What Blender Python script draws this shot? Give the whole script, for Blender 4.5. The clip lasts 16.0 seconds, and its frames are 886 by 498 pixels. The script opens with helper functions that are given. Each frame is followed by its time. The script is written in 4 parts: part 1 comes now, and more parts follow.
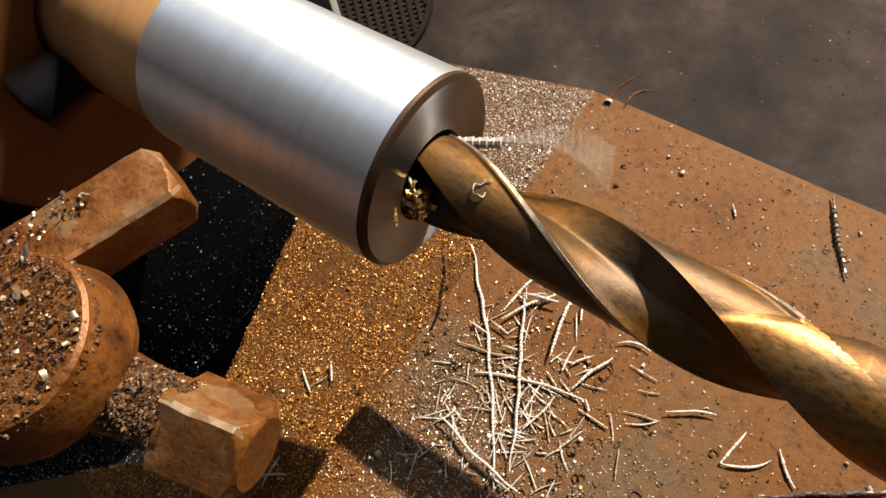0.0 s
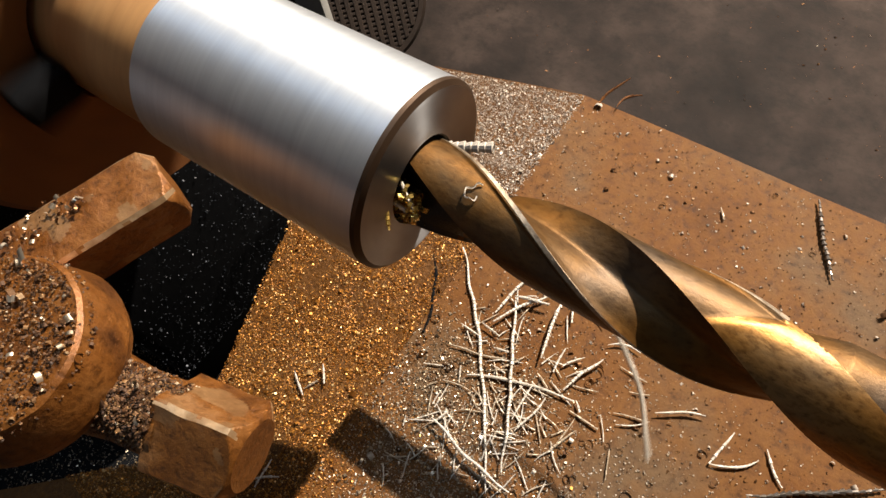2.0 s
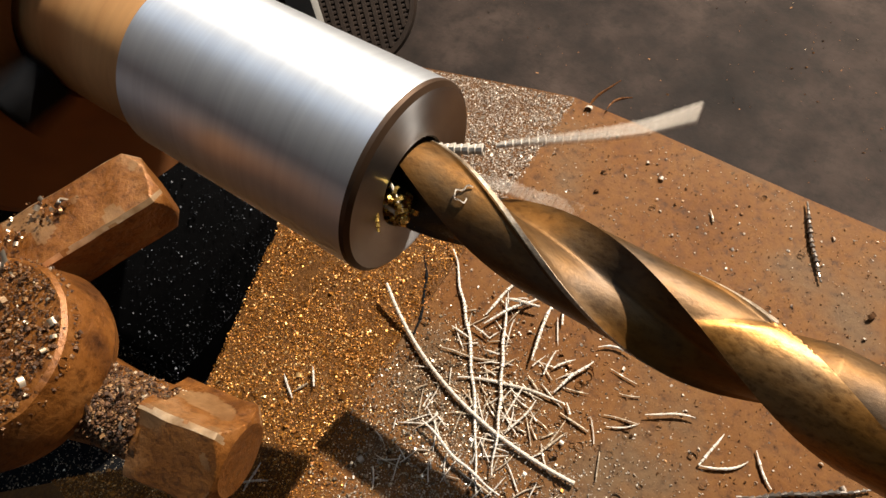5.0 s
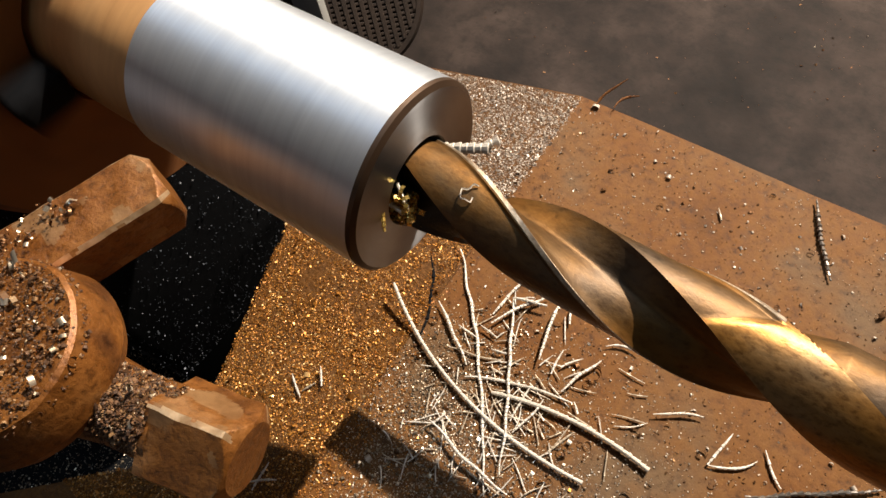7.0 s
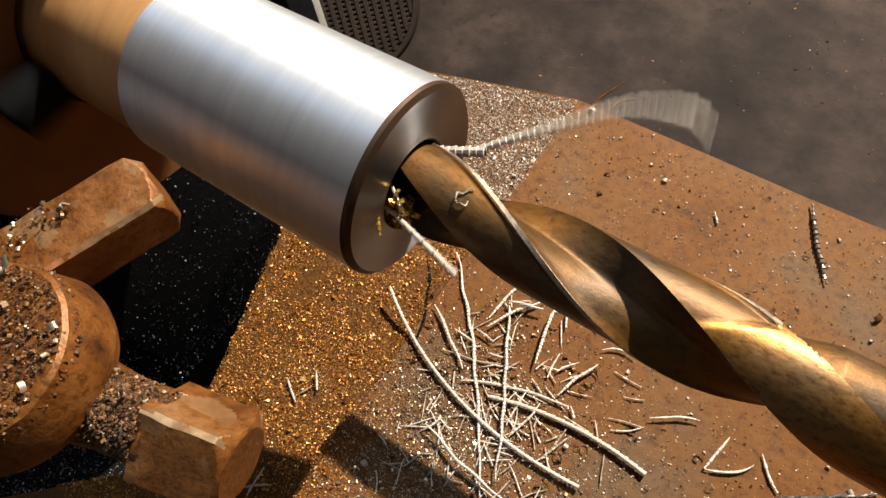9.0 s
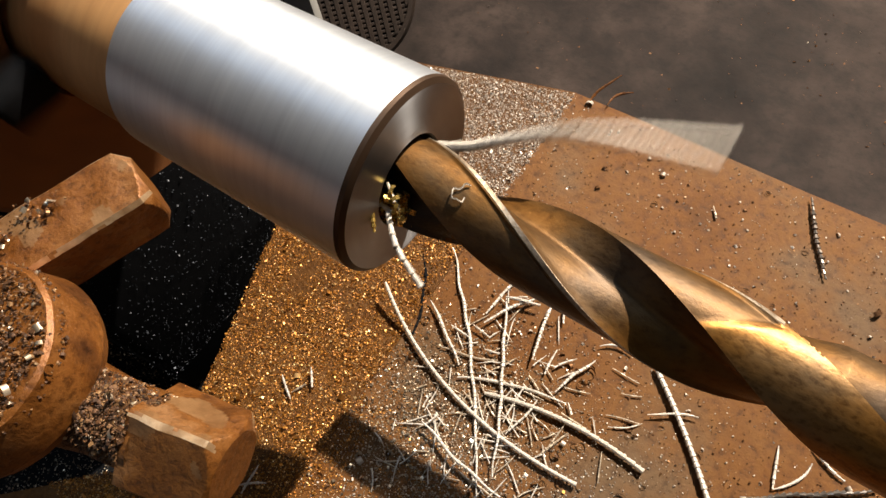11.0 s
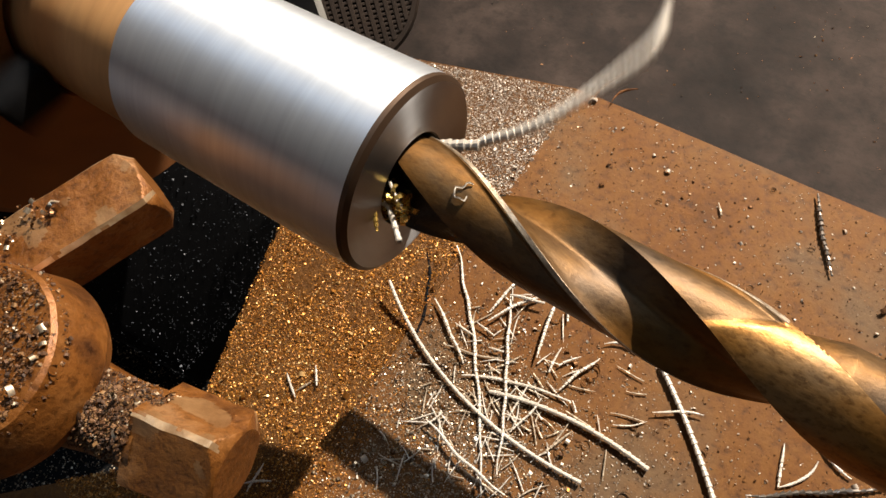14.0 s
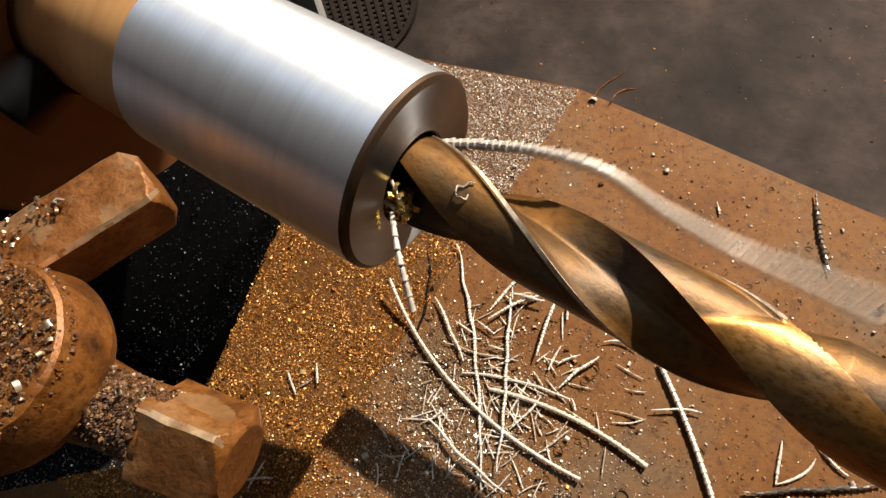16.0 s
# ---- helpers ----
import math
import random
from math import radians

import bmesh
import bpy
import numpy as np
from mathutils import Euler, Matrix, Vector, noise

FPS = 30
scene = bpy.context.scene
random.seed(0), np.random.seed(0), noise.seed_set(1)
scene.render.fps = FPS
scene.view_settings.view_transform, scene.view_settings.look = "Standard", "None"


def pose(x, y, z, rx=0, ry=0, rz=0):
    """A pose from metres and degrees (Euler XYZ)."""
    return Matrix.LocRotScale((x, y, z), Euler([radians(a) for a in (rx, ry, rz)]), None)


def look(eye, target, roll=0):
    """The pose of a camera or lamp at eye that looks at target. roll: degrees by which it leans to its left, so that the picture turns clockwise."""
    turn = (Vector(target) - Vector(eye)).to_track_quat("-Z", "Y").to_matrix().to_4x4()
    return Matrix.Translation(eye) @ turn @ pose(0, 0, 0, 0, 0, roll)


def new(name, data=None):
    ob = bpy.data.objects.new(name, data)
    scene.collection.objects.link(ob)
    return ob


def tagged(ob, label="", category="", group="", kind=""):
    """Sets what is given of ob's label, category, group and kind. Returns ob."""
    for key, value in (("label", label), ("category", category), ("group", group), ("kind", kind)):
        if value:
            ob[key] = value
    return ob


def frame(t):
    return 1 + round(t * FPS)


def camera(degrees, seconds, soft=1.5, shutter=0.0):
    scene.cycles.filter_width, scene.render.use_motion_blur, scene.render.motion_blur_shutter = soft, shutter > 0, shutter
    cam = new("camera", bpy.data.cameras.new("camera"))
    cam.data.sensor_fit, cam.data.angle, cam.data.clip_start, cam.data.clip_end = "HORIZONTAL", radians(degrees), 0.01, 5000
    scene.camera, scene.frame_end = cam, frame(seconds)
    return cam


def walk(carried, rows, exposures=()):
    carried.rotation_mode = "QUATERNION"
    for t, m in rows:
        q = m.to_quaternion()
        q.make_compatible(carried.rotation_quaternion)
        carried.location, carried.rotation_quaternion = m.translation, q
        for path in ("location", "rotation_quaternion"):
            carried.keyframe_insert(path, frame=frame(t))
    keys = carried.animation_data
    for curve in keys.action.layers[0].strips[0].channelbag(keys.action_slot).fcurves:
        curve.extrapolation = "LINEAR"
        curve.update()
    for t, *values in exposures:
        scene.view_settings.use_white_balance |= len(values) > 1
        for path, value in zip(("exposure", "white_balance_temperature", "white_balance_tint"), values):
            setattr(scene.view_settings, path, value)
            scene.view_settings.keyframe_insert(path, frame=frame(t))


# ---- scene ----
cam = camera(71.0, 16.0, shutter=0.5)
PATH = [
    (0, (0.124, -0.12, 0.447), (-0.546, 0.513, -1.327), -13.4),
    (0.5, (0.124, -0.12, 0.448), (-0.537, 0.522, -1.327), -12.6),
    (1, (0.125, -0.12, 0.446), (-0.541, 0.531, -1.323), -12.6),
    (1.5, (0.125, -0.118, 0.445), (-0.548, 0.518, -1.327), -13.5),
    (2, (0.125, -0.121, 0.45), (-0.528, 0.534, -1.323), -11.9),
    (2.5, (0.125, -0.121, 0.449), (-0.524, 0.538, -1.325), -11.6),
    (3, (0.125, -0.12, 0.449), (-0.518, 0.542, -1.324), -11.3),
    (3.5, (0.125, -0.12, 0.449), (-0.509, 0.551, -1.325), -10.6),
    (4, (0.125, -0.12, 0.449), (-0.506, 0.555, -1.324), -10.3),
    (6.5, (0.125, -0.12, 0.449), (-0.52, 0.548, -1.322), -11.1),
    (7, (0.126, -0.12, 0.449), (-0.528, 0.541, -1.322), -11.9),
    (7.5, (0.126, -0.12, 0.449), (-0.523, 0.546, -1.322), -11.5),
    (8, (0.126, -0.12, 0.449), (-0.518, 0.553, -1.32), -11.0),
    (8.5, (0.126, -0.121, 0.45), (-0.504, 0.575, -1.316), -9.7),
    (9, (0.126, -0.119, 0.448), (-0.524, 0.555, -1.319), -11.3),
    (9.2, (0.127, -0.119, 0.447), (-0.511, 0.569, -1.319), -10.2),
    (11.5, (0.123, -0.115, 0.444), (-0.505, 0.544, -1.337), -11.1),
    (12, (0.123, -0.115, 0.444), (-0.502, 0.545, -1.337), -11.0),
    (12.5, (0.123, -0.114, 0.444), (-0.502, 0.545, -1.337), -11.1),
    (13, (0.123, -0.115, 0.445), (-0.497, 0.544, -1.339), -10.9),
    (13.5, (0.123, -0.115, 0.445), (-0.504, 0.538, -1.339), -11.4),
    (14, (0.124, -0.114, 0.444), (-0.516, 0.531, -1.338), -12.3),
    (14.5, (0.124, -0.114, 0.445), (-0.52, 0.525, -1.338), -12.6),
    (15, (0.125, -0.117, 0.447), (-0.52, 0.529, -1.332), -12.3),
    (15.5, (0.124, -0.116, 0.446), (-0.516, 0.529, -1.336), -12.1),
    (16, (0.124, -0.116, 0.446), (-0.511, 0.53, -1.337), -12.0),
]
walk(cam, [(t, look(eye, target, roll)) for t, eye, target, roll in PATH])

# ---- light: one warm work lamp, two added cool fills, a faint grey room ----
LAMP = Vector((0.33, 2.31, 2.36))
lamp_data = bpy.data.lights.new("work_light", "POINT")
lamp_data.energy, lamp_data.color, lamp_data.shadow_soft_size = 1190.0, (1.0, 0.88, 0.735), 0.028
lamp = new("work_light", lamp_data)
lamp.matrix_world = Matrix.Translation(LAMP)
# added cool fill from above, lifting the shadows and the steel's middle
overhead_data = bpy.data.lights.new("overhead_fill", "AREA")
overhead_data.shape, overhead_data.size, overhead_data.size_y = "RECTANGLE", 1.2, 0.12
overhead_data.energy, overhead_data.color = 9.0, (0.52, 0.73, 1.0)
overhead = new("overhead_fill", overhead_data)
overhead.matrix_world = look((-0.5, 0.15, 2.35), (-0.45, 0.0, 0.0))
# added fill from the near side, with no known source behind it
fill_data = bpy.data.lights.new("side_fill", "AREA")
fill_data.shape, fill_data.size, fill_data.size_y = "RECTANGLE", 1.3, 1.0
fill_data.energy, fill_data.color = 1.8, (0.80, 0.90, 1.0)
fill = new("side_fill", fill_data)
fill.matrix_world = look((-0.7, -2.6, 0.75), (-0.1, 0.0, 0.2))
world = bpy.data.worlds.new("room_air")
scene.world = world
world.use_nodes = True
world.node_tree.nodes["Background"].inputs[0].default_value = (0.35, 0.42, 0.55, 1)
world.node_tree.nodes["Background"].inputs[1].default_value = 0.02


# ---- materials ----
def ramp(nt, fac, stops):
    n = nt.nodes.new("ShaderNodeValToRGB")
    els = n.color_ramp.elements
    while len(els) < len(stops):
        els.new(0.5)
    for e, (p, c) in zip(els, stops):
        e.position, e.color = p, (*c, 1)
    nt.links.new(fac, n.inputs[0])
    return n.outputs[0]


def noise_out(nt, scale, detail=4.0, rough=0.55, stretch=(1, 1, 1), coords="Object"):
    tc, mp, nz = (nt.nodes.new("ShaderNode" + k) for k in ("TexCoord", "Mapping", "TexNoise"))
    mp.inputs["Scale"].default_value = stretch
    nz.inputs["Scale"].default_value, nz.inputs["Detail"].default_value = scale, detail
    nz.inputs["Roughness"].default_value = rough
    nt.links.new(tc.outputs[coords], mp.inputs[0])
    nt.links.new(mp.outputs[0], nz.inputs["Vector"])
    return nz.outputs[0]


def mixed(nt, fac, a, b, mode="MIX"):
    m = nt.nodes.new("ShaderNodeMix")
    m.data_type, m.blend_type = "RGBA", mode
    for sock, v in ((m.inputs[0], fac), (m.inputs[6], a), (m.inputs[7], b)):
        if isinstance(v, (int, float)):
            sock.default_value = v
        elif isinstance(v, tuple):
            sock.default_value = (*v, 1)
        else:
            nt.links.new(v, sock)
    return m.outputs[2]


def surface(name, coarse, fine, metal=0.0, rough=(0.4, 0.6), bump=0.2, sizes=(6, 60), stretch=(1, 1, 1), fine_amount=0.5, bump_dist=0.0006, aniso=0.0):
    """Two scales of colour variation (stops of two ramps), roughness range and relief."""
    m = bpy.data.materials.new(name)
    m.use_nodes = True
    nt = m.node_tree
    b = nt.nodes["Principled BSDF"]
    big = noise_out(nt, sizes[0], 5, 0.6, stretch)
    small = noise_out(nt, sizes[1], 6, 0.65, stretch)
    col = mixed(nt, fine_amount, ramp(nt, big, coarse), ramp(nt, small, fine), "MULTIPLY")
    nt.links.new(col, b.inputs["Base Color"])
    r = nt.nodes.new("ShaderNodeMapRange")
    r.inputs[3].default_value, r.inputs[4].default_value = rough
    nt.links.new(small, r.inputs[0])
    nt.links.new(r.outputs[0], b.inputs["Roughness"])
    b.inputs["Metallic"].default_value = metal
    if aniso:
        tan = nt.nodes.new("ShaderNodeTangent")
        tan.direction_type, tan.axis = "RADIAL", "X"
        nt.links.new(tan.outputs[0], b.inputs["Tangent"])
        b.inputs["Anisotropic"].default_value, b.inputs["Anisotropic Rotation"].default_value = aniso, 0.25
    if bump:
        bp = nt.nodes.new("ShaderNodeBump")
        bp.inputs["Strength"].default_value, bp.inputs["Distance"].default_value = bump, bump_dist
        nt.links.new(small, bp.inputs["Height"])
        nt.links.new(bp.outputs[0], b.inputs["Normal"])
    return m


def island_metal(name, stops, rough, metal=0.72):
    """Small shavings: each flake its own tint."""
    m = bpy.data.materials.new(name)
    m.use_nodes = True
    nt = m.node_tree
    b = nt.nodes["Principled BSDF"]
    g = nt.nodes.new("ShaderNodeNewGeometry")
    nt.links.new(ramp(nt, g.outputs["Random Per Island"], stops), b.inputs["Base Color"])
    b.inputs["Metallic"].default_value, b.inputs["Roughness"].default_value = metal, rough
    return m


M_STEEL = surface("turned_steel", [(0.3, (0.74, 0.78, 0.84)), (0.7, (0.84, 0.88, 0.93))], [(0.3, (0.84, 0.84, 0.84)), (0.7, (1, 1, 1))],
                  0.86, (0.56, 0.67), 0.08, (9, 60), (14, 0.25, 0.25), 0.45, 0.0002, 0.85)
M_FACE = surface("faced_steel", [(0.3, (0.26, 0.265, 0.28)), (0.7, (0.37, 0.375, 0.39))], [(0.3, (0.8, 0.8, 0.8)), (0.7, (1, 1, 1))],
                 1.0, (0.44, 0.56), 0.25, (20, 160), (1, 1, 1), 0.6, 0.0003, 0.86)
M_CHAMFER = surface("chamfer_steel", [(0.3, (0.045, 0.024, 0.012)), (0.7, (0.080, 0.045, 0.025))], [(0.3, (0.7, 0.7, 0.7)), (0.7, (1, 1, 1))], 0.6, (0.4, 0.55), 0.1, (20, 90))
M_STOCK = surface("raw_stock", [(0.3, (0.48, 0.245, 0.090)), (0.7, (0.66, 0.38, 0.16))], [(0.3, (0.6, 0.55, 0.5)), (0.7, (1, 1, 1))], 0.4, (0.45, 0.7), 0.4, (10, 70), (4, 1, 1))
# bore steel darkened in its colour to deepen the shade inside
M_BORE = surface("shaded_bore", [(0.3, (0.05, 0.04, 0.03)), (0.7, (0.10, 0.08, 0.05))], [(0.3, (0.6, 0.6, 0.6)), (0.7, (1, 1, 1))], 0.8, (0.4, 0.6), 0.2)
M_DRILL = surface("oily_drill_steel", [(0.30, (0.165, 0.062, 0.008)), (0.44, (0.180, 0.082, 0.017)), (0.56, (0.128, 0.070, 0.026)), (0.72, (0.085, 0.057, 0.035))],
                  [(0.30, (0.34, 0.27, 0.22)), (0.5, (0.9, 0.88, 0.86)), (0.62, (1, 1, 1))], 0.74, (0.40, 0.60), 0.6, (26, 340), (0.6, 1, 1), 0.6, 0.0004)
M_LAND = surface("polished_drill_land", [(0.30, (0.26, 0.100, 0.014)), (0.46, (0.30, 0.140, 0.032)), (0.60, (0.29, 0.160, 0.060)), (0.74, (0.20, 0.130, 0.070))],
                 [(0.34, (0.30, 0.24, 0.20)), (0.50, (0.9, 0.88, 0.86)), (0.62, (1, 1, 1))], 0.80, (0.28, 0.50), 0.5, (30, 420), (0.6, 1, 1), 0.7, 0.0003)
# flute shade painted near black, with the gloss of wet oil
M_OILY_SHADE = surface("oily_flute_shade", [(0.3, (0.006, 0.005, 0.004)), (0.7, (0.020, 0.014, 0.008))], [(0.4, (0.4, 0.4, 0.4)), (0.7, (1, 1, 1))], 0.0, (0.22, 0.45), 0.8, (60, 420), (1, 1, 1), 0.6, 0.0006)
M_MARGIN = surface("worn_margin", [(0.3, (0.34, 0.26, 0.18)), (0.7, (0.60, 0.52, 0.42))], [(0.35, (0.45, 0.38, 0.32)), (0.65, (1, 1, 1))], 0.9, (0.35, 0.6), 0.5, (60, 400), (1, 1, 1), 0.8)
M_TRAY = surface("rusty_sheet", [(0.24, (0.056, 0.022, 0.006)), (0.40, (0.138, 0.054, 0.011)), (0.52, (0.150, 0.066, 0.018)), (0.66, (0.124, 0.074, 0.037))],
                 [(0.30, (0.30, 0.25, 0.22)), (0.44, (0.82, 0.78, 0.75)), (0.58, (1, 1, 1)), (0.75, (1, 0.96, 0.9))], 0.0, (0.62, 0.85), 0.6, (9, 130), (1, 1, 1), 0.9, 0.0009)
M_SLOPE = surface("oily_chip_bed", [(0.3, (0.12, 0.048, 0.009)), (0.7, (0.22, 0.096, 0.021))], [(0.35, (0.35, 0.30, 0.25)), (0.65, (1, 1, 1))], 0.35, (0.4, 0.65), 0.9, (7, 240), (1, 1, 1), 0.85, 0.002)
M_FLOOR = surface("grey_floor", [(0.30, (0.006, 0.004, 0.0033)), (0.48, (0.020, 0.0135, 0.011)), (0.68, (0.046, 0.032, 0.026))],
                  [(0.32, (0.35, 0.32, 0.30)), (0.55, (1, 1, 1))], 0.0, (0.7, 0.9), 0.5, (5, 45), (1, 1, 1), 0.7, 0.003)
# near black and almost without gloss: shade put into the colour
M_PAN = surface("shaded_oily_black", [(0.3, (0.004, 0.0044, 0.0054)), (0.7, (0.008, 0.0085, 0.010))], [(0.3, (0.6, 0.6, 0.6)), (0.7, (1, 1, 1))], 0.0, (0.8, 0.95), 0.3, (10, 80))
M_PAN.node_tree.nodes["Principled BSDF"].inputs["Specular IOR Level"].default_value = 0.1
for soft in (M_TRAY, M_FLOOR):
    soft.node_tree.nodes["Principled BSDF"].inputs["Specular IOR Level"].default_value = 0.22
M_WALL = surface("sooty_wall", [(0.3, (0.030, 0.028, 0.026)), (0.7, (0.06, 0.055, 0.05))], [(0.3, (0.8, 0.8, 0.8)), (0.7, (1, 1, 1))], 0.0, (0.8, 0.95), 0.3, (1, 9))
M_RUST = surface("brown_bolt_steel", [(0.30, (0.070, 0.025, 0.007)), (0.48, (0.200, 0.072, 0.012)), (0.60, (0.240, 0.096, 0.022)), (0.74, (0.33, 0.175, 0.075))],
                 [(0.34, (0.28, 0.22, 0.18)), (0.48, (0.85, 0.80, 0.76)), (0.6, (1, 1, 1))], 0.35, (0.28, 0.55), 0.9, (34, 330), (1, 1, 1), 0.70, 0.0006)
M_CASTING = surface("brown_casting", [(0.3, (0.14, 0.050, 0.010)), (0.7, (0.26, 0.100, 0.020))], [(0.3, (0.6, 0.55, 0.5)), (0.7, (1, 1, 1))], 0.0, (0.75, 0.92), 0.3, (12, 80))
M_IRON = surface("black_iron", [(0.3, (0.018, 0.014, 0.011)), (0.7, (0.05, 0.036, 0.026))], [(0.3, (0.6, 0.6, 0.6)), (0.7, (1, 1, 1))], 0.5, (0.45, 0.7), 0.3, (10, 80))
M_COWL = surface("brown_cowl", [(0.3, (0.014, 0.0075, 0.0045)), (0.7, (0.030, 0.017, 0.010))], [(0.3, (0.6, 0.6, 0.6)), (0.7, (1, 1, 1))], 0.1, (0.5, 0.7), 0.2, (10, 60))
M_POST = surface("grey_post_paint", [(0.3, (0.26, 0.26, 0.25)), (0.7, (0.36, 0.35, 0.33))], [(0.3, (0.7, 0.7, 0.7)), (0.7, (1, 1, 1))], 0.0, (0.4, 0.6), 0.2, (8, 60))
M_CURL = surface("bright_curl", [(0.3, (0.56, 0.51, 0.44)), (0.7, (0.78, 0.74, 0.68))], [(0.3, (0.50, 0.44, 0.38)), (0.6, (1, 1, 1))], 0.3, (0.45, 0.62), 0.1, (40, 300))
M_CURL_DULL = surface("dull_curl", [(0.3, (0.36, 0.28, 0.19)), (0.7, (0.62, 0.54, 0.44))], [(0.3, (0.5, 0.45, 0.4)), (0.6, (1, 1, 1))], 0.35, (0.34, 0.5), 0.1, (40, 300))
M_CURL_DARK = surface("dark_curl", [(0.3, (0.16, 0.14, 0.125)), (0.7, (0.34, 0.31, 0.28))], [(0.3, (0.5, 0.45, 0.4)), (0.6, (1, 1, 1))], 0.75, (0.28, 0.42), 0.1, (40, 300))
M_FUZZ = island_metal("brown_fuzz", [(0.0, (0.022, 0.009, 0.003)), (0.7, (0.11, 0.046, 0.014)), (0.97, (0.24, 0.13, 0.05)), (1.0, (0.6, 0.5, 0.36))], 0.7, 0.1)
M_GOLD = island_metal("golden_flakes", [(0.0, (0.10, 0.033, 0.004)), (0.5, (0.33, 0.128, 0.019)), (0.88, (0.56, 0.250, 0.045)), (1.0, (0.92, 0.66, 0.32))], 0.42, 0.55)
M_SILVER = island_metal("silver_flakes", [(0.0, (0.13, 0.095, 0.06)), (0.5, (0.36, 0.29, 0.21)), (0.9, (0.60, 0.50, 0.38)), (1.0, (0.85, 0.80, 0.72))], 0.36)
M_RUSTY_FLAKE = island_metal("rusty_flakes", [(0.0, (0.045, 0.020, 0.008)), (0.6, (0.15, 0.070, 0.028)), (0.93, (0.26, 0.14, 0.065)), (1.0, (0.7, 0.6, 0.45))], 0.5)
M_WORN = surface("worn_bolt_edge", [(0.40, (0.30, 0.15, 0.06)), (0.56, (0.50, 0.32, 0.17)), (0.72, (0.72, 0.56, 0.38))], [(0.3, (0.5, 0.45, 0.4)), (0.6, (1, 1, 1))], 0.7, (0.28, 0.45), 0.4, (44, 200))
M_SCRAPED = surface("scraped_bolt_face", [(0.35, (0.21, 0.095, 0.032)), (0.65, (0.34, 0.185, 0.078))], [(0.3, (0.6, 0.55, 0.5)), (0.6, (1, 1, 1))], 0.5, (0.34, 0.52), 0.4, (60, 300))
M_GREY = island_metal("grey_flakes", [(0.0, (0.26, 0.215, 0.175)), (0.5, (0.44, 0.375, 0.31)), (0.92, (0.60, 0.53, 0.45)), (1.0, (0.9, 0.86, 0.8))], 0.55, 0.5)
# steel flakes with cool shade painted into their tints
M_SHADED_FLAKE = island_metal("shaded_flakes", [(0.0, (0.008, 0.009, 0.012)), (0.7, (0.03, 0.036, 0.046)), (1.0, (0.14, 0.16, 0.19))], 0.5, 0.3)
M_OIL_DROP = surface("brown_oil_drop", [(0.3, (0.045, 0.018, 0.005)), (0.7, (0.09, 0.038, 0.011))], [(0.3, (0.7, 0.7, 0.7)), (0.7, (1, 1, 1))], 0.0, (0.12, 0.25), 0.1, (60, 300))
M_OIL = surface("wet_gold_swarf", [(0.3, (0.62, 0.36, 0.06)), (0.7, (0.90, 0.66, 0.22))], [(0.3, (0.5, 0.45, 0.4)), (0.6, (1, 1, 1))], 0.85, (0.18, 0.35), 0.3, (60, 300))


# ---- mesh helpers ----
def mesh_of(name, bm, material, smooth=None):
    me = bpy.data.meshes.new(name)
    bm.normal_update()
    bm.to_mesh(me)
    bm.free()
    if material:
        me.materials.append(material)
    if smooth is not None:
        me.polygons.foreach_set("use_smooth", [True] * len(me.polygons))
        me.set_sharp_from_angle(angle=radians(smooth))
    return me


def part(name, bm, material, parent=None, label="", smooth=35):
    ob = new(name, mesh_of(name, bm, material, smooth))
    if parent:
        ob.parent = parent
    if label:
        ob["label"] = label
    return ob


def empty(name, m, label, category, group="", kind=""):
    ob = new(name)
    ob.empty_display_size = 0.02
    ob.matrix_basis = m
    return tagged(ob, label, category, group, kind)


def lathe(profile, n=96, closed=False):
    """Turn (x, radius) stations about the x axis."""
    bm = bmesh.new()
    rings = []
    for x, r in profile:
        if r < 1e-6:
            rings.append([bm.verts.new((x, 0, 0))])
        else:
            rings.append([bm.verts.new((x, r * math.cos(2 * math.pi * k / n), r * math.sin(2 * math.pi * k / n))) for k in range(n)])
    pairs = list(zip(rings, rings[1:])) + ([(rings[-1], rings[0])] if closed else [])
    for a, b in pairs:
        for k in range(n):
            j = (k + 1) % n
            if len(a) == 1 and len(b) == 1:
                continue
            vs = [a[0], b[j], b[k]] if len(a) == 1 else [a[k], a[j], b[0]] if len(b) == 1 else [a[k], a[j], b[j], b[k]]
            bm.faces.new(vs)
    bmesh.ops.recalc_face_normals(bm, faces=bm.faces)
    return bm


def box(x0, y0, z0, x1, y1, z1, bevel=0.0, segments=2):
    bm = bmesh.new()
    bmesh.ops.create_cube(bm, size=1)
    for v in bm.verts:
        v.co = Vector(((x0 + x1) / 2 + v.co.x * (x1 - x0), (y0 + y1) / 2 + v.co.y * (y1 - y0), (z0 + z1) / 2 + v.co.z * (z1 - z0)))
    if bevel:
        bmesh.ops.bevel(bm, geom=bm.edges[:], offset=bevel, segments=segments, affect="EDGES", profile=0.6)
    return bm


